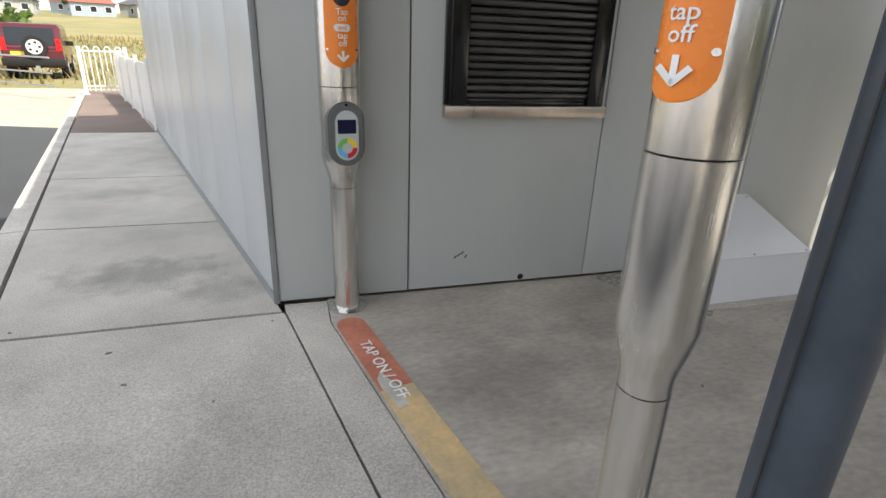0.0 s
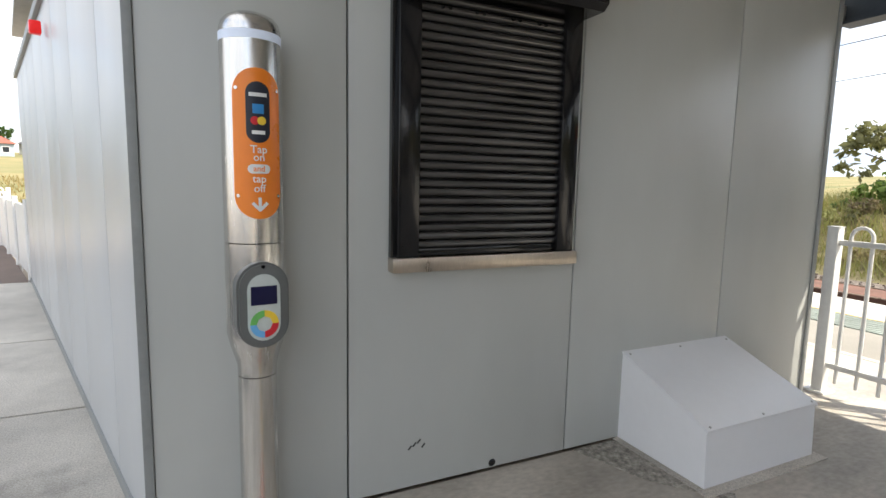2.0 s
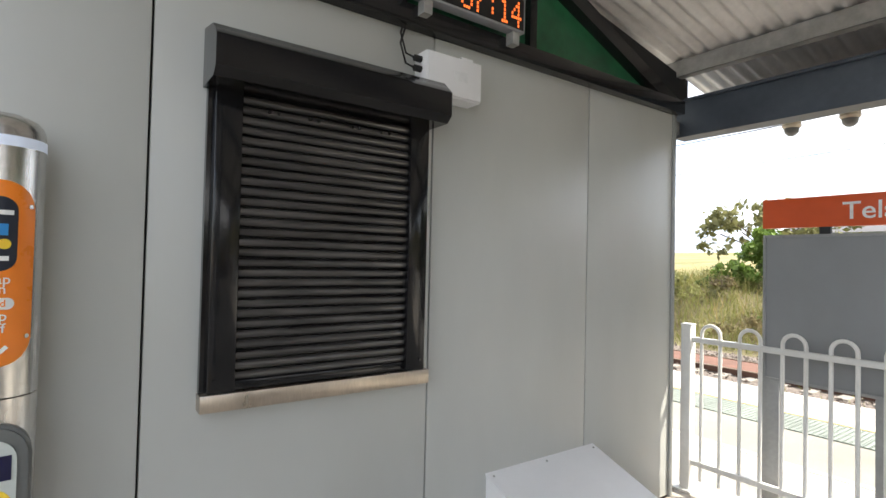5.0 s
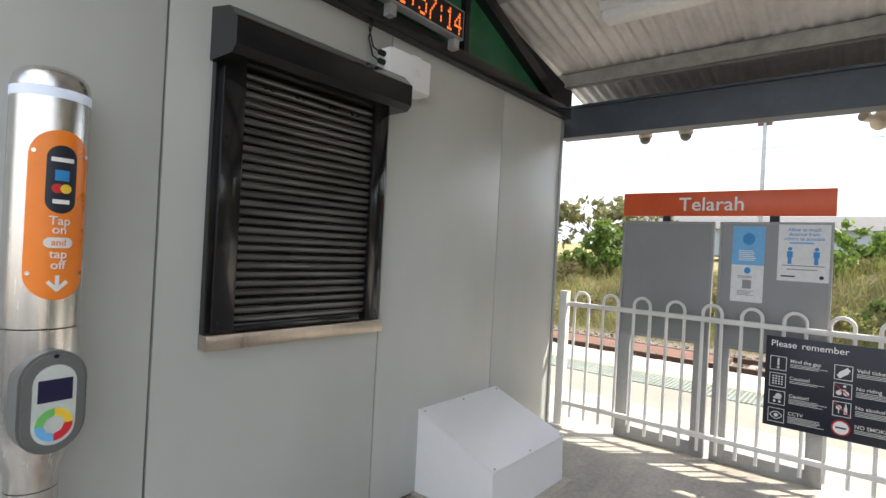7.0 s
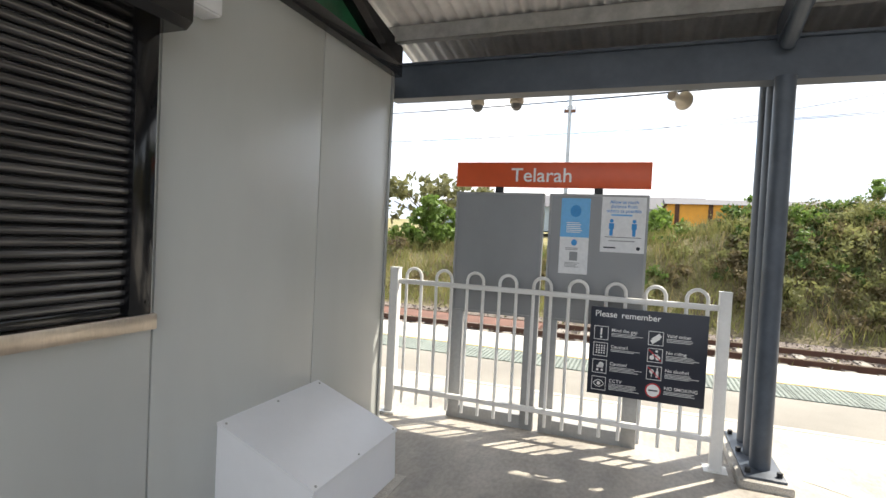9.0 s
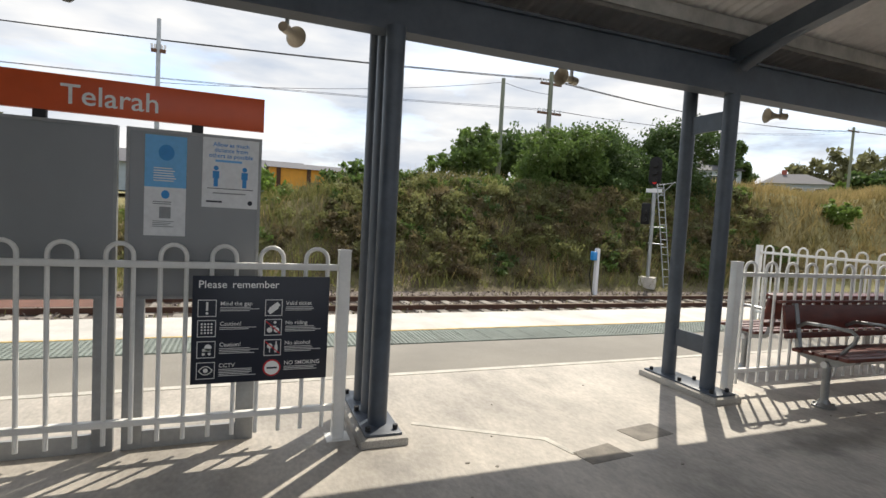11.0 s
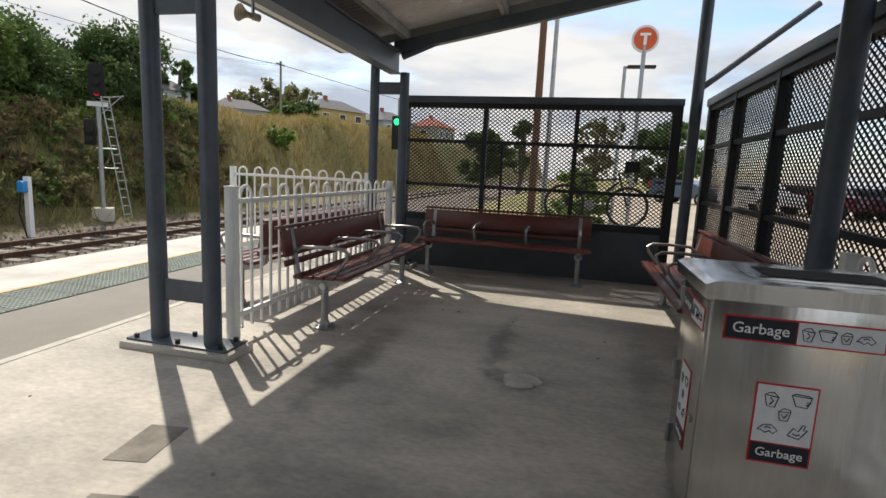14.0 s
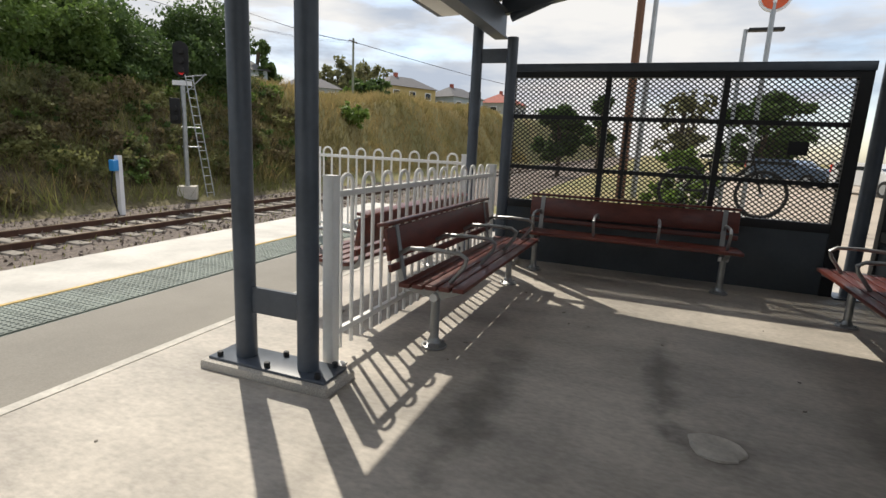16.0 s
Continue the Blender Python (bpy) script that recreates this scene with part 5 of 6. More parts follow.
# loudspeakers under the eave
def horn(x, y, z, rz):
    t = thing("horn_speaker", "cream horn loudspeaker hung below the eave", "loudspeaker", (x, y, z), rz, "eave loudspeakers")
    part("horn", lathe([(0.022, 0.0), (0.025, 0.05), (0.038, 0.09), (0.066, 0.125), (0.072, 0.135), (0.064, 0.131), (0.03, 0.07)], 20), "speaker", t).matrix_basis = pose(0, 0, 0, 90, 0, 0)
    part("driver", cyl((0, 0.0, 0), (0, 0.06, 0), 0.032, seg=14), "speaker", t)
    part("bracket", box(-0.01, -0.01, 0.0, 0.01, 0.01, 0.25), "galv", t)


horn(4.52, -2.0, 2.55, 60)
horn(4.54, -4.2, 2.55, 200)
horn(4.54, -6.6, 2.55, 160)
twin = thing("twin_dome_camera", "two cream dome cameras on one eave bracket", "camera", (4.55, -0.62, 2.60))
part("bracket", tube([(0, 0.17, 0.0), (0, 0.08, 0.05), (0, -0.08, 0.05), (0, -0.17, 0.0)], 0.012, seg=8), "speaker", twin)
part("stem", cyl((0, 0, 0.05), (0, 0, 0.21), 0.018, seg=10), "speaker", twin)
for y in (-0.17, 0.17):
    hd = part("housing", lathe([(0.03, 0.035), (0.055, 0.02), (0.06, -0.03), (0.05, -0.045)], 18), "speaker", twin)
    hd.matrix_basis = pose(0, y, 0)
    part("dome", lathe([(0.048, -0.045), (0.042, -0.075), (0.022, -0.095), (0.003, -0.10)], 18), "readerdark", hd)
cam_t = thing("dome_camera", "small white dome camera below the roof", "camera", (1.9, -4.3, roof_z(1.9) - 0.18))
part("mount", box(-0.06, -0.06, 0.06, 0.06, 0.06, 0.18, bevel=0.01), "white", cam_t)
part("dome", lathe([(0.055, 0.06), (0.055, 0.02), (0.04, -0.02), (0.01, -0.04)], 16), "white", cam_t)


# ---- plants ----
def leaf_crown(name, blobs, count, size, material, parent, seed, squash=0.8):
    """Many small leaf quads gathered in uneven clumps."""
    r = np.random.RandomState(seed)
    v, f = [], []
    tot = sum(b[3] ** 2 for b in blobs)
    for bx, by, bz, br in blobs:
        n = int(count * br * br / tot)
        clumps = r.normal(0, 1, (max(10, n // 34), 3))
        clumps /= np.linalg.norm(clumps, axis=1)[:, None]
        clumps *= (br * r.uniform(0.45, 1.0, (len(clumps), 1)))
        which = r.randint(0, len(clumps), n)
        c = clumps[which] + r.normal(0, br * 0.13, (n, 3))
        c[:, 2] *= squash
        c += (bx, by, bz)
        d1 = r.normal(0, 1, (n, 3))
        d1 /= np.linalg.norm(d1, axis=1)[:, None]
        d2 = np.cross(d1, r.normal(0, 1, (n, 3)))
        d2 /= np.linalg.norm(d2, axis=1)[:, None]
        s = size * r.uniform(0.6, 1.4, (n, 1))
        n0 = len(v)
        quad = np.stack([c - d1 * s, c + d2 * s * 0.55, c + d1 * s, c - d2 * s * 0.55], 1)
        v += quad.reshape(-1, 3).tolist()
        f += [(n0 + 4 * k, n0 + 4 * k + 1, n0 + 4 * k + 2, n0 + 4 * k + 3) for k in range(n)]
    return share(name, from_arrays(name, v, f, material), parent, Matrix())


def tree(x, y, h, w, material, seed, label, count=5000, leaf=0.16, name="tree", low=0.3):
    z = land(x, y) - 0.1
    t = thing(name, label, name, (x, y, z))
    r = random.Random(seed)
    bm = bmesh.new()
    add_tube(bm, [(0, 0, 0), (0.05 * h * r.uniform(-1, 1), 0.03 * h, h * 0.35), (0.04 * h * r.uniform(-1, 1), 0, h * 0.75)], 0.028 * h, 8)
    blobs = []
    for k in range(9):
        a, rad = 2 * math.pi * k / 9 + r.uniform(-0.4, 0.4), w * r.uniform(0.25, 0.62)
        zz = h * r.uniform(low, 0.85)
        p = (rad * math.cos(a), rad * math.sin(a), zz)
        add_tube(bm, [(0, 0, h * 0.25), (p[0] * 0.5, p[1] * 0.5, zz * 0.72), p], 0.009 * h, 5)
        blobs.append((*p, w * r.uniform(0.22, 0.40)))
    blobs.append((0, 0, h * 0.83, w * 0.35))
    part("trunk", bm, "bark", t)
    leaf_crown("crown", blobs, count, leaf, material, t, seed)
    return t


tree(23.5, -18.6, 2.9, 4.4, "leafdark", 11, "large dark green bushy tree above the cutting", 34000, 0.085, low=0.12)
tree(22.6, -22.3, 3.3, 4.0, "leafdark", 12, "large dark green bushy tree behind the signal", 34000, 0.085, low=0.08)
tree(23.0, -15.6, 3.0, 3.2, "leaf", 13, "bushy green tree at the top of the bank", 20000, 0.085, low=0.12)
tree(26.0, -12.6, 3.1, 2.8, "leaf", 14, "young light green tree on the bank", 5000, 0.12)
tree(34, -21.0, 3.8, 6.0, "leafdark", 15, "broad dark green tree behind the poles", 12000, 0.17, low=0.2)
tree(22.5, 7.2, 2.2, 2.0, "leafbright", 16, "round bright green shrub beside the track", 5000, 0.12, name="shrub", low=0.15)
tree(45, 16.5, 5.2, 6, "leafgrey", 17, "sparse grey-green gum tree in the distance", 1500, 0.3)
tree(22.0, -6.0, 1.0, 1.8, "leaf", 18, "low green shrub on the bank", 2500, 0.11, name="shrub", low=0.1)
tree(22.5, -1.6, 1.7, 2.2, "leafbright", 19, "yellow-green shrub on the bank", 3000, 0.11, name="shrub", low=0.1)
tree(60, -71, 9.5, 4.5, "leafdark", 20, "tall dark pine in the distance", 2500, 0.4)
tree(60, -93, 8, 11, "leafgrey", 21, "broad gum tree behind the houses", 2500, 0.55)
tree(44, -76, 3.4, 4.5, "leafdark", 22, "green tree between distant houses", 2000, 0.45)
tree(46, -74, 2.2, 3.0, "leafbright", 23, "yellow shrub in front of the houses", 900, 0.3, name="shrub")
tree(20.0, -32, 1.0, 1.6, "leafbright", 24, "bright green shrub on the cutting slope", 2200, 0.12, name="shrub", low=0.1)
tree(10.0, -50, 6.4, 3.2, "leafdark", 25, "dark tree beside the line", 8000, 0.17)
tree(-5.8, -52, 6.4, 4.4, "leafdark", 26, "dark green tree by the car park", 10000, 0.17)
tree(6.4, -46, 6.6, 1.5, "leafdark", 31, "narrow dark conifer beyond the car park", 6000, 0.15)
tree(0.2, -52, 7.0, 3.4, "leafgrey", 27, "tall loose-crowned gum tree", 3500, 0.15)
tree(1.75, -17.5, 1.7, 1.3, "leafbright", 28, "bright green shrub behind the mesh screen", 2600, 0.10, name="shrub", low=0.1)
tree(-13.2, 22, 5.2, 5.0, "leaf", 29, "green street tree beside the road", 4500, 0.2)
tree(-15.5, 40, 1.5, 2.2, "leaf", 30, "dark green shrub in dry grass", 1500, 0.2, name="shrub", low=0.1)
for k, (tx, ty) in enumerate(((-48, 92), (-30, 105), (-16, 98), (-5, 110), (-62, 100), (12, 120))):
    tree(tx * 1.6, ty * 1.6, 8, 8, "leafdark" if k % 2 else "leaf", 40 + k, "dark tree on the distant hillside", 900, 0.7)


def tufts(name, n, xr, yr, hmin, hmax, w, material, seed, label, lean=0.35):
    r = np.random.RandomState(seed)
    x, y = r.uniform(*xr, n), r.uniform(*yr, n)
    z = np.array([land(a, b) for a, b in zip(x, y)]) - 0.03
    h = r.uniform(hmin, hmax, n) * (0.6 + 0.5 * np.abs(np.sin(x * 1.3 + y * 0.7)))
    a = r.uniform(0, 2 * math.pi, n)
    dx, dy = np.cos(a) * w, np.sin(a) * w
    lx, ly = r.normal(0, lean, n) * h, r.normal(0, lean, n) * h
    v = np.empty((n, 3, 3))
    v[:, 0] = np.stack([x - dx, y - dy, z], 1)
    v[:, 1] = np.stack([x + dx, y + dy, z], 1)
    v[:, 2] = np.stack([x + lx, y + ly, z + h], 1)
    f = np.arange(n * 3).reshape(-1, 3)
    tagged(new(name, from_arrays(name, v.reshape(-1, 3), f, material)), label, "grass", kind="stuff")


tufts("bank_grass", 26000, (17.2, 25.5), (-26, 12), 0.25, 0.75, 0.018, "blade", 1, "tall green grass and scrub on the railway bank")
tufts("dry_bank_grass", 34000, (17.6, 27), (-72, -19), 0.3, 0.8, 0.03, "bladedry", 2, "dry yellow grass along the cutting top")
tufts("dry_seed_heads", 4500, (17.4, 24), (-20, 12), 0.5, 1.0, 0.012, "bladedry", 3, "dry seed heads among the green scrub")
tufts("track_weeds", 2600, (11.5, 17.4), (-30, 3), 0.05, 0.2, 0.02, "blade", 4, "low green weeds along the ballast")
tufts("field_grass", 12000, (-60, 4), (17, 60), 0.2, 0.5, 0.06, "bladedry", 5, "dry golden grass beyond the road")
leaf_root = thing("bank_scrub", "dense mixed green scrub covering the bank", "scrub")
tagged(leaf_root, kind="stuff")
rsb = random.Random(77)
for mname, cnt, sd, nb2, x0, x1, r0, r1 in (("scrub", 52000, 50, 170, 17.7, 20.6, 0.3, 0.75), ("scrubgreen", 60000, 51, 170, 18.3, 22.6, 0.35, 0.85), ("leaf", 26000, 52, 80, 18.0, 22.8, 0.25, 0.7), ("leafgrey", 26000, 55, 90, 19.4, 23.2, 0.3, 0.8), ("leafbright", 20000, 53, 60, 20.6, 23.2, 0.3, 0.7), ("leafdark", 16000, 54, 70, 18.2, 22.0, 0.25, 0.6)):
    blobs = []
    for k in range(nb2):
        by = rsb.uniform(-26, -4.5) if k % 5 else rsb.uniform(-26, 11)
        bx = rsb.uniform(x0, x1)
        blobs.append((bx, by, land(bx, by) + 0.12, rsb.uniform(r0, r1)))
    leaf_crown("foliage", blobs, cnt, 0.062, mname, leaf_root, sd, 0.8)


# ---- railway signal, posts, wires ----
def mast_signal(x, y):
    z = land(x, y)
    t = thing("railway_signal", "railway colour light signal with side ladder", "railway signal", (x, y, z))
    part("concrete_base", box(-0.3, -0.3, -0.1, 0.3, 0.3, 0.35), "footpath", t)
    part("mast", cyl((0, 0, 0.35), (0, 0, 3.9), 0.075, seg=14), "galv", t)
    head = part("signal_head", prism([(0.24 * math.cos(a), 4.55 + (0.33 if math.sin(a) > 0 else -0.33) + 0.24 * math.sin(a)) for a in np.linspace(0, 2 * math.pi, 20, endpoint=False)], "y", 0.10, 0.16), "blackmatt", t)
    for zz in (4.2, 4.5, 4.8):
        part("lamp_hood", cyl((0, 0.16, zz), (0, 0.36, zz), 0.10, seg=14), "blackmatt", head)
    part("red_lamp", cyl((0.0, 0.165, 4.12), (0.0, 0.20, 4.12), 0.075, seg=12), "redlamp", head)
    part("number_plate", box(-0.3, 0.06, 3.72, 0.3, 0.09, 3.87), "paper", t)
    low = part("lower_head", box(0.10, -0.1, 2.45, 0.42, 0.12, 3.3, bevel=0.03), "blackmatt", t)
    for zz in (2.65, 2.95):
        part("lamp_hood", cyl((0.26, 0.12, zz), (0.26, 0.36, zz), 0.09, seg=12), "blackmatt", low)
    lad = part("ladder", tube([(-0.85, 0.0, 0.0), (-0.32, 0.0, 4.05)], 0.02, seg=6), "galv", t)
    part("stile", tube([(-0.65, 0.26, 0.0), (-0.12, 0.26, 4.05)], 0.02, seg=6), "galv", lad)
    for k in range(14):
        u = (k + 0.5) / 14
        part("rung", cyl((-0.85 + 0.53 * u, 0, 4.05 * u), (-0.65 + 0.53 * u, 0.26, 4.05 * u), 0.013, seg=6), "galv", lad)
    part("platform_bracket", tube([(0, 0, 4.0), (-0.75, 0.0, 4.12), (-0.75, 0.3, 4.12), (-0.1, 0, 3.5)], 0.02, seg=6), "galv", t)
    for zz in (1.7, 2.35):
        part("stay", cyl((0.1, 0, zz), (-0.5, 0.1, zz), 0.022, seg=6), "galv", t)
    return t


sig = mast_signal(17.4, -16.98)
sig.matrix_basis = pose(17.4, -16.98, land(17.4, -16.98), 0, 0, 40) @ Matrix.Diagonal((1.0, 1.0, 1.0, 1))
tpost = thing("track_post", "short white post with blue box beside the rails", "trackside post", (16.4, -13.70, land(16.4, -13.70)))
part("post", box(-0.075, -0.06, 0, 0.075, 0.06, 1.68), "whitebox", tpost)
part("blue_box", box(-0.10, 0.06, 1.25, 0.11, 0.22, 1.56, bevel=0.02), "ink_blue", tpost)
part("cable", tube([(0.0, 0.2, 1.25), (0.05, 0.24, 0.7), (0.0, 0.1, 0.0)], 0.02, seg=6), "blackmatt", tpost)
s2 = thing("green_signal", "railway signal showing green beyond the shelter", "railway signal", (9.95, -26, land(9.95, -26)))
s2.scale = (0.85, 0.85, 0.89)
part("mast", cyl((0, 0, 0), (0, 0, 6.2), 0.10, seg=12), "galv", s2)
part("signal_head", box(-0.3, 0.1, 3.6, 0.3, 0.35, 5.3, bevel=0.05), "blackmatt", s2)
part("green_lamp", cyl((0, 0.36, 5.0), (0, 0.40, 5.0), 0.17, seg=14), "greenlamp", s2)


def power_pole(x, y, h, r, material, arms, label):
    t = thing("power_pole", label, "power pole", (x, y, land(x, y)), group="power poles")
    part("pole", cyl((0, 0, -0.3), (0, 0, h), r, r * 0.75, seg=12), material, t)
    for zz, half in arms:
        arm = part("crossarm", box(-0.06, -half, zz - 0.06, 0.06, half, zz + 0.06), "polebrown", t)
        for u in (-0.9, -0.45, 0.45, 0.9):
            part("insulator", cyl((0, u * half, zz + 0.06), (0, u * half, zz + 0.24), 0.045, seg=8), "whitebox", arm)
    return t


power_pole(27.25, -14.95, 6.2, 0.14, "polewood", (), "plain weathered timber pole")
power_pole(28.0, -18.45, 7.3, 0.17, "polewood", ((6.6, 0.7), (4.9, 0.8)), "timber power pole with crossarms and insulators")
power_pole(24.0, 1.45, 7.6, 0.10, "galv", ((6.4, 0.25),), "slim pole with lamp arm beside the line")
power_pole(38, -62, 8, 0.16, "polewood", ((7.6, 0.9),), "distant timber power pole with crossarm")
power_pole(3.25, -21, 9.5, 0.14, "polebrown", (), "red-brown timber pole behind the screen")
power_pole(2.85, -21.5, 9.5, 0.09, "galv", (), "tall galvanised pole behind the screen")
power_pole(-10, 58, 8, 0.16, "polewood", ((7.4, 1.0),), "timber power pole in the dry field")


def wire(p, q, sag, r=0.012):
    p, q = Vector(p), Vector(q)
    pts = [p.lerp(q, u) - Vector((0, 0, 4 * sag * u * (1 - u))) for u in np.linspace(0, 1, 14)]
    return tube(pts, r, seg=4)


wires = thing("overhead_wires", "thin dark overhead power wires", "wires")
zp = land(28, -18.45)
for dy, dz in ((-0.6, 6.85), (-0.2, 6.85), (0.3, 6.85), (0.6, 6.85), (-0.6, 5.1), (0.5, 5.1)):
    part("wire", wire((28, -18.45 + dy, zp + dz), (31, 45 + dy, zp + dz - 0.4), 0.9), "blackmatt", wires)
    part("wire", wire((28, -18.45 + dy, zp + dz), (38, -62 + dy, land(38, -62) + 7.6), 0.8), "blackmatt", wires)
    part("wire", wire((38, -62 + dy, land(38, -62) + 7.6), (20, -190, 18), 1.5, 0.02), "blackmatt", wires)
part("wire", wire((27.25, -14.95, land(27.25, -15) + 6.0), (24, 1.45, land(24, 1.4) + 5.2), 0.3), "blackmatt", wires)
part("wire", wire((28, -18.45, zp + 6.0), (27.25, -14.95, land(27.25, -15) + 6.0), 0.1), "blackmatt", wires)
part("wire", wire((3.25, -21, 9.0), (-12, -9, 13), 0.8, 0.01), "blackmatt", wires)
part("wire", wire((3.25, -21, 8.7), (-12, -8.4, 13), 0.8, 0.01), "blackmatt", wires)

tsn = thing("round_station_sign", "round orange station sign on a tall pole", "sign", (0.47, -16.2, land(0.47, -16.2) - 0.10))
part("pole", cyl((0, 0, 0), (0, 0, 4.7), 0.05, seg=12), "galv", tsn)
part("rim", cyl((0, -0.03, 4.83), (0, 0.03, 4.83), 0.31, seg=36), "paper", tsn)
part("disc", cyl((0, 0.03, 4.83), (0, 0.04, 4.83), 0.26, seg=36), "orangered", tsn)
part("bar", box(-0.12, 0.04, 4.90, 0.12, 0.048, 4.96), "ink_white", tsn)
part("stem", box(-0.035, 0.04, 4.69, 0.035, 0.048, 4.90), "ink_white", tsn)
lampp = thing("street_lamp", "slim galvanised lamp post with flat head", "street lamp", (0.80, -17.2, land(0.8, -17.2) - 0.05))
part("pole", cyl((0, 0, 0), (0, 0, 4.35), 0.045, seg=10), "galv", lampp)
part("head", box(-0.75, -0.1, 4.3, -0.05, 0.1, 4.37, bevel=0.02), "charcoal", lampp)


# ---- houses ----
def house(x, y, rz, w, d, h, wall, roof, label, rise=0.3, lift=-0.2):
    t = thing("house", label, "house", (x, y, land(x, y) + lift), rz, "distant houses")
    part("wall", box(-w / 2, -d / 2, -0.4 - lift, w / 2, d / 2, h), wall, t)
    e = 0.5
    rb2 = bmesh.new()
    lo = [rb2.verts.new(p) for p in ((-w / 2 - e, -d / 2 - e, h), (w / 2 + e, -d / 2 - e, h), (w / 2 + e, d / 2 + e, h), (-w / 2 - e, d / 2 + e, h))]
    a, b = rb2.verts.new((-w * 0.22, 0, h + d * rise)), rb2.verts.new((w * 0.22, 0, h + d * rise))
    for fc in ((lo[0], lo[1], b, a), (lo[1], lo[2], b), (lo[2], lo[3], a, b), (lo[3], lo[0], a), (lo[3], lo[2], lo[1], lo[0])):
        rb2.faces.new(fc)
    roof_p = part("roof", rb2, roof, t)
    part("chimney", box(w * 0.1, -0.3, h + d * rise * 0.5, w * 0.1 + 0.6, 0.3, h + d * rise + 0.6), "redroof", roof_p)
    for side, ln in ((-1, w), (1, w)):
        for k in range(3):
            xx = -ln / 2 + ln * (k + 0.5) / 3
            wd = part("window", box(xx - 0.7, side * d / 2 - 0.04, h * 0.3, xx + 0.7, side * d / 2 + 0.04, h * 0.78), "whitebox", t)
            part("pane", box(xx - 0.6, side * (d / 2 + 0.045) - 0.005, h * 0.34, xx + 0.6, side * (d / 2 + 0.045) + 0.005, h * 0.74), "carglass", wd)
    for side in (-1, 1):
        wd = part("window", box(side * w / 2 - 0.04, -0.8, h * 0.3, side * w / 2 + 0.04, 0.8, h * 0.78), "whitebox", t)
        part("pane", box(side * (w / 2 + 0.045) - 0.005, -0.7, h * 0.34, side * (w / 2 + 0.045) + 0.005, 0.7, h * 0.74), "carglass", wd)
    return t


house(46, -92, 62, 10.5, 6.8, 2.7, "yellowwall", "greyroof", "cream yellow house with grey hipped roof", lift=0.9)
house(62.3, -69, 50, 7.5, 5.6, 3.0, "whitewall", "greyroof", "pale blue weatherboard house with grey roof", lift=0.8)
house(40, -104, 70, 9, 7, 3.2, "whitewall", "greyroof", "pale house with dark grey roof")
house(34, -118, 80, 9, 7, 3.2, "fencegrey", "redroof", "house with a red tiled roof")
house(60, -84, 50, 9, 6, 2.6, "whitewall", "greyroof", "low pale house between trees")
shed = thing("industrial_shed", "long orange sheet-metal industrial shed", "shed", (42, -10, land(42, -10) - 0.2), 0)
part("wall", box(0, -8, 0, 8, 6.5, 1.6), "orangewall", shed)
part("roof", prism([(-0.3, 1.6), (4, 2.3), (8.3, 1.6)], "y", -8.2, 6.7), "greyroof", shed)
for k in range(7):
    part("pier", box(-0.08, -7.5 + 2.2 * k, 0, 0.0, -7.2 + 2.2 * k, 1.6), "rust", shed)
shed2 = thing("warehouse", "pale warehouse with long grey roof", "warehouse", (52, -2, land(52, -2) - 0.2), 0)
part("wall", box(0, -5, 0, 9, 20, 2.4), "whitewall", shed2)
part("roof", prism([(-0.4, 2.4), (4.5, 3.9), (9.4, 2.4)], "y", -5.4, 20.4), "greyroof", shed2)
for k, (hx, hy, rr) in enumerate(((-44, 96, "redroof"), (-36, 92, "greyroof"), (-27, 95, "redroof"), (-20, 100, "greyroof"), (-52, 102, "redroof"), (-12, 104, "greyroof"), (-33, 108, "redroof"), (-24, 112, "greyroof"), (0, 108, "redroof"))):
    house(hx * 1.6, hy * 1.6, 10 * k, 9, 7, 3, "fencegrey" if k % 2 else "whitewall", rr, "small house on the distant hillside with " + ("red roof" if rr == "redroof" else "grey roof"))
yard = thing("yard_fence", "pale grey paling fence before the houses", "fence", (0, 0, 0))
for k in range(16):
    p = Vector((36 + 0.9 * k, -74 - 2.2 * k, 0))
    part("panel", box(p.x - 0.05, p.y - 1.05, land(p.x, p.y) - 0.2, p.x + 0.05, p.y + 1.05, land(p.x, p.y) + 1.5), "fencegrey", yard)


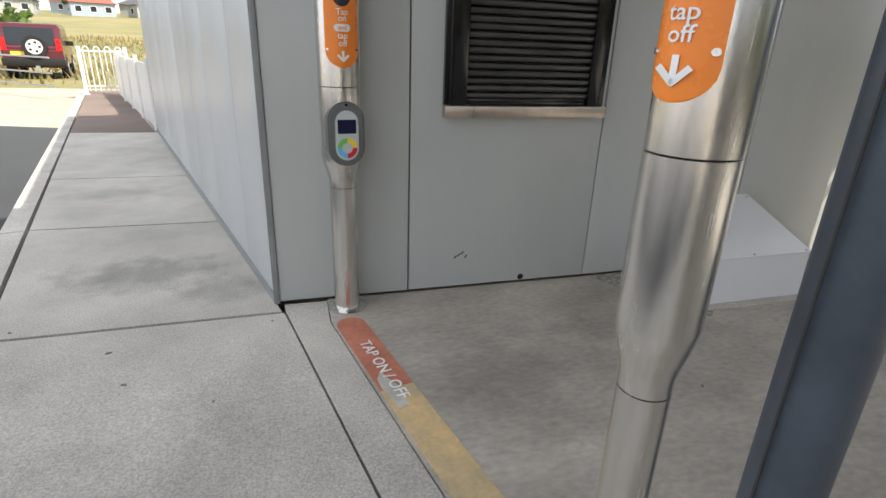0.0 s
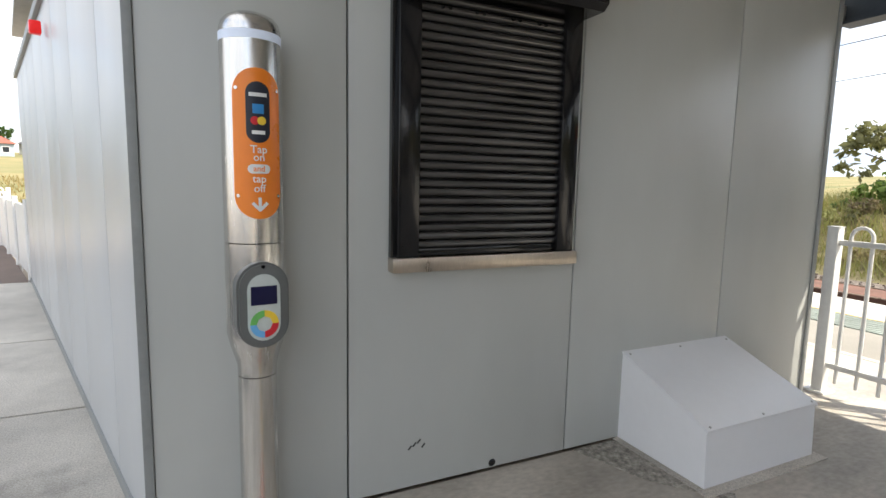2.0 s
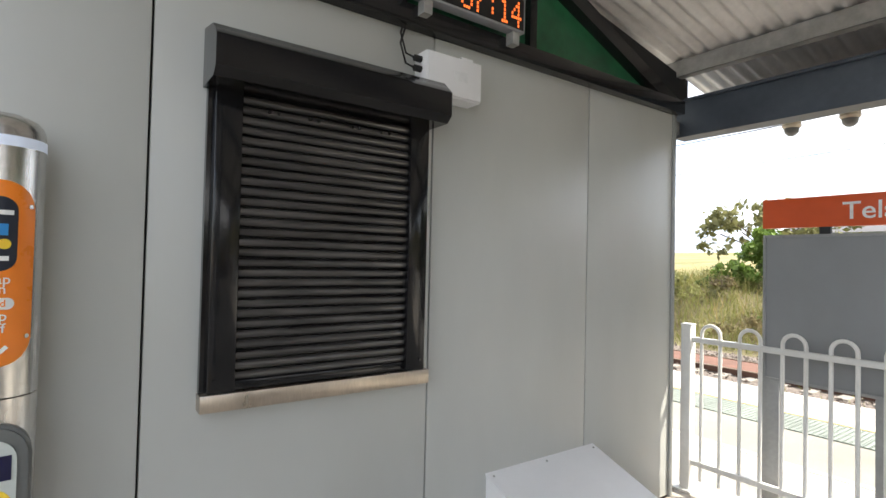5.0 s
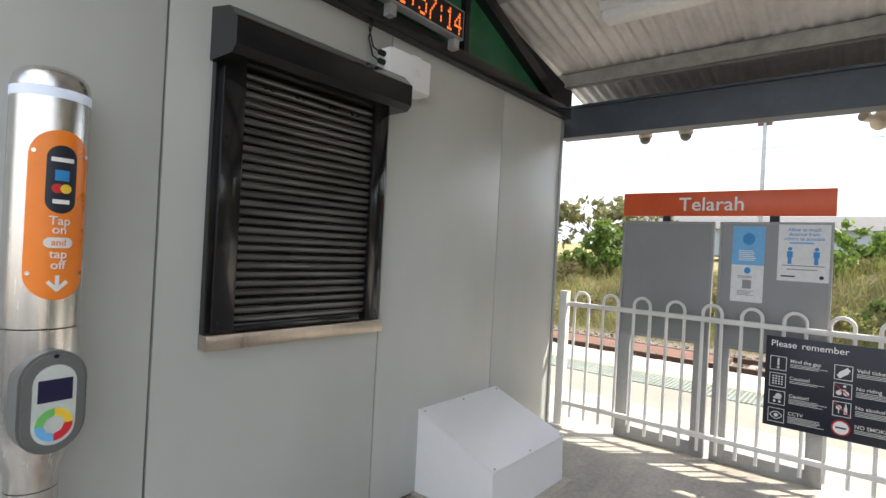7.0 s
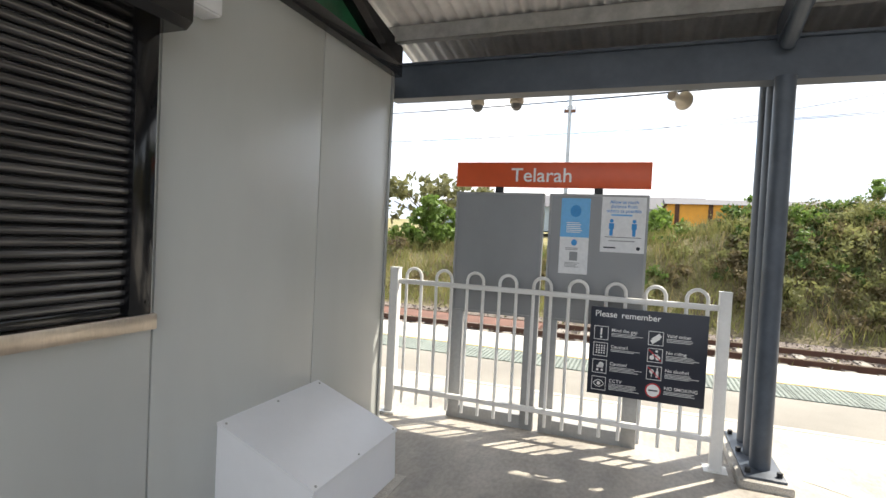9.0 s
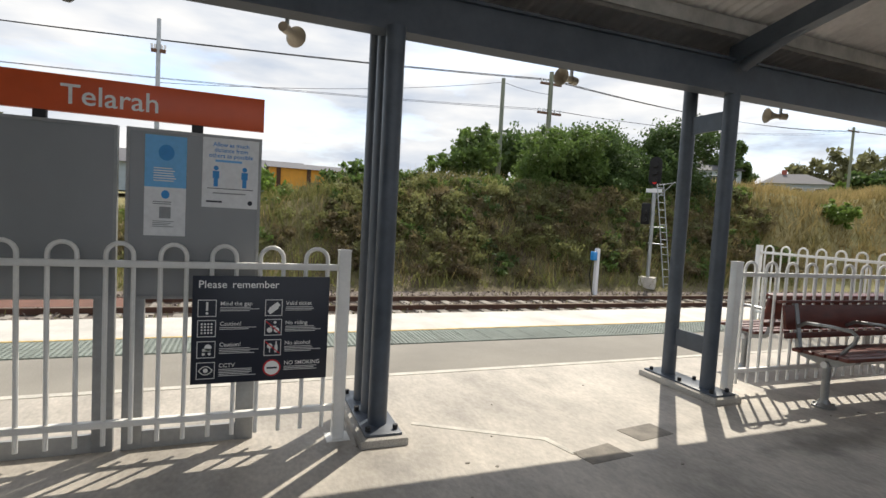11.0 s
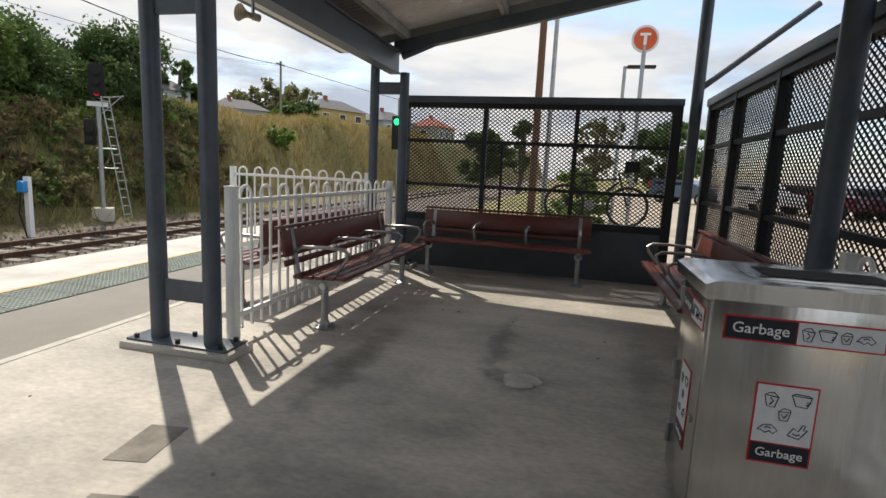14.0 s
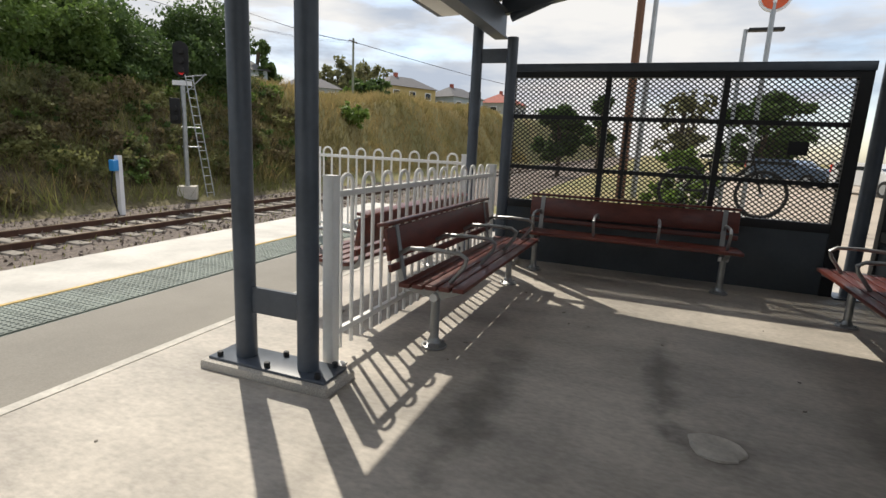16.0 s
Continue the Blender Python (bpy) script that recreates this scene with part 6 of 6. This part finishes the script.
# ---- vehicles ----
def car(place, rz, paint, label, tall=True):
    """Nose towards local +y."""
    t = thing("car", label, "car", place, rz, "parked cars")
    h = 1.85 if tall else 1.48
    prof = [(-2.2, 0.45), (-2.22, 1.0), (-2.15, 1.08), (-2.02, h - 0.04), (-1.9, h), (0.45, h), (1.0, 1.12), (2.1, 1.0), (2.2, 0.75), (2.2, 0.42), (-2.1, 0.38)]
    body = prism([(a, b) for a, b in prof], "x", -0.88, 0.88)
    bmesh.ops.bevel(body, geom=body.edges[:], offset=0.06, segments=2, affect="EDGES")
    bp = part("body", body, paint, t)
    part("rear_window", prism([(-2.165, 1.14), (-2.045, h - 0.14), (-2.03, h - 0.14), (-2.15, 1.14)], "x", -0.70, 0.70), "carglass", bp)
    part("windscreen", prism([(0.52, h - 0.10), (0.98, 1.16), (1.0, 1.16), (0.54, h - 0.10)], "x", -0.74, 0.74), "carglass", bp)
    for s in (-1, 1):
        part("side_window", box(s * 0.876, -1.8, 1.14, s * 0.886, 0.4, h - 0.16), "carglass", bp)
        part("tail_lamp", box(s * 0.70, -2.235, 0.95, s * 0.86, -2.19, 1.35), "redlamp", bp)
        part("mirror", box(s * 0.88, 0.55, 1.10, s * 1.06, 0.72, 1.28, bevel=0.03), "blackmatt", bp)
        for y in (-1.35, 1.35):
            wh = part("wheel", cyl((s * 0.68, y, 0.37), (s * 0.90, y, 0.37), 0.37, seg=24), "rubber", t)
            part("rim", cyl((s * 0.895, y, 0.37), (s * 0.91, y, 0.37), 0.22, seg=18), "galv", wh)
    bum = part("bumper", box(-0.90, -2.36, 0.44, 0.90, -2.14, 0.70, bevel=0.04), "blackmatt", t)
    part("number_plate", box(-0.62, -2.27, 0.80, -0.24, -2.22, 0.92), "ink_yellow", t)
    if tall:
        sp = part("spare_wheel", cyl((0.1, -2.42, 1.08), (0.1, -2.21, 1.08), 0.36, seg=28), "rubber", t)
        part("spare_rim", cyl((0.1, -2.44, 1.08), (0.1, -2.41, 1.08), 0.24, seg=18), "carwhite", sp)
        for k in range(5):
            a = 2 * math.pi * k / 5
            part("spoke_gap", cyl((0.1 + 0.15 * math.cos(a), -2.445, 1.08 + 0.15 * math.sin(a)), (0.1 + 0.15 * math.cos(a), -2.435, 1.08 + 0.15 * math.sin(a)), 0.045, seg=8), "blackmatt", sp)
        part("tow_hitch", box(0.02, -2.45, 0.36, 0.14, -2.3, 0.46), "galv", t)
    return t


car((-8.9, 22.0, -0.13), 14, "carred", "dark red four-wheel drive parked, spare wheel behind")
for k, (cx, cy, paint) in enumerate(((-7.5, -33, "carwhite"), (-10.2, -32, "carred"), (-13, -31, "carblue"), (-16, -30, "carwhite"), (-5.0, -38, "carblue"), (-12.5, -24, "carwhite"), (-14.5, -19, "carblue"), (-16.5, -16, "carwhite"))):
    car((cx, cy, land(cx, cy)), 20 + 7 * k, paint, ("white" if paint == "carwhite" else "red" if paint == "carred" else "blue-grey") + " car parked in the car park", False)

# fences beyond the building
wf = thing("white_panel_fence", "white sheet fence beside the footpath", "fence", (0, 0, 0))
pa, pb2 = Vector((-1.98, 6.6, 0)), Vector((-4.0, 12.6, 0))
for k in range(4):
    p, q = pa.lerp(pb2, k / 4), pa.lerp(pb2, (k + 0.97) / 4)
    part("panel", prism([(p.x, p.y), (q.x, q.y), (q.x + 0.05, q.y + 0.02), (p.x + 0.05, p.y + 0.02)], "z", 0.02, 0.98), "white", wf)
    part("post", cyl((p.x, p.y, -0.1), (p.x, p.y, 1.08), 0.04, seg=10), "white", wf)
loop_fence((-4.75, 12.7, 0.0), 0, 1.0, "white loop-top fence at the end of the footpath", 1.12)
lg = thing("wire_gate", "low grey wire gate beside the road", "gate", (-7.1, 14.0, -0.1))
for z in (0.3, 0.6, 0.95):
    part("bar", cyl((0, 0, z), (1.8, -1.6, z), 0.02, seg=6), "galv", lg)

# bicycle behind the screen, on a raised landing
single("raised_landing", box(0.35, -12.5, 0.1, 2.6, -11.5, 0.47, bevel=0.02), "footpath", "low raised concrete landing behind the mesh screen", "landing", kind="structure")
bk = thing("bicycle", "dark mountain bicycle leaning behind the mesh screen", "bicycle", (1.42, -12.0, 0.474))
for x in (-0.53, 0.53):
    ring = tube([(x + 0.33 * math.cos(a), 0, 0.36 + 0.33 * math.sin(a)) for a in np.linspace(0, 2 * math.pi, 29)], 0.026, seg=8)
    wh = part("wheel", ring, "rubber", bk)
    hub = cyl((x, -0.05, 0.36), (x, 0.05, 0.36), 0.025, seg=10)
    for k in range(10):
        a = math.pi * k / 5
        add_cyl(hub, (x, 0, 0.36), (x + 0.32 * math.cos(a), 0, 0.36 + 0.32 * math.sin(a)), 0.002, seg=4)
    part("spokes", hub, "galv", wh)
frame_b = bmesh.new()
for p, q in (((0.53, 0, 0.36), (0.10, 0, 0.36)), ((0.10, 0, 0.36), (0.20, 0, 0.80)), ((0.53, 0, 0.36), (0.20, 0, 0.80)), ((0.10, 0, 0.36), (-0.36, 0, 0.78)), ((0.20, 0, 0.78), (-0.36, 0, 0.84)), ((-0.53, 0, 0.36), (-0.34, 0, 0.95))):
    add_cyl(frame_b, p, q, 0.018, seg=8)
part("frame", frame_b, "blackmatt", bk)
part("handlebar", cyl((-0.34, -0.3, 0.98), (-0.34, 0.3, 0.98), 0.014, seg=8), "blackmatt", bk)
part("saddle", box(0.08, -0.07, 0.86, 0.34, 0.07, 0.91, bevel=0.02), "blackmatt", bk)
part("crank", cyl((0.10, -0.03, 0.36), (0.10, 0.03, 0.36), 0.09, seg=16), "galv", bk)

# litter on the floor
rl = random.Random(21)
for k in range(46):
    x, y = rl.uniform(0.7, 4.8), rl.uniform(-8.0, -0.6)
    if rl.random() < 0.3:
        x, y = rl.uniform(-1.4, 0.2), rl.uniform(-2.0, 3.5)
    s = rl.uniform(0.006, 0.017)
    lf = single("fallen_leaf", prism([(s * math.cos(a) * rl.uniform(0.6, 1.3), 0.6 * s * math.sin(a)) for a in np.linspace(0, 5.6, 7)], "z", 0.0, 0.003), "darkpatch", "small dry dark leaf lying on the concrete", "leaf", "fallen leaves")
    lf.matrix_basis = pose(x, y, fl(y) + 0.0005, 0, 0, rl.uniform(0, 360))
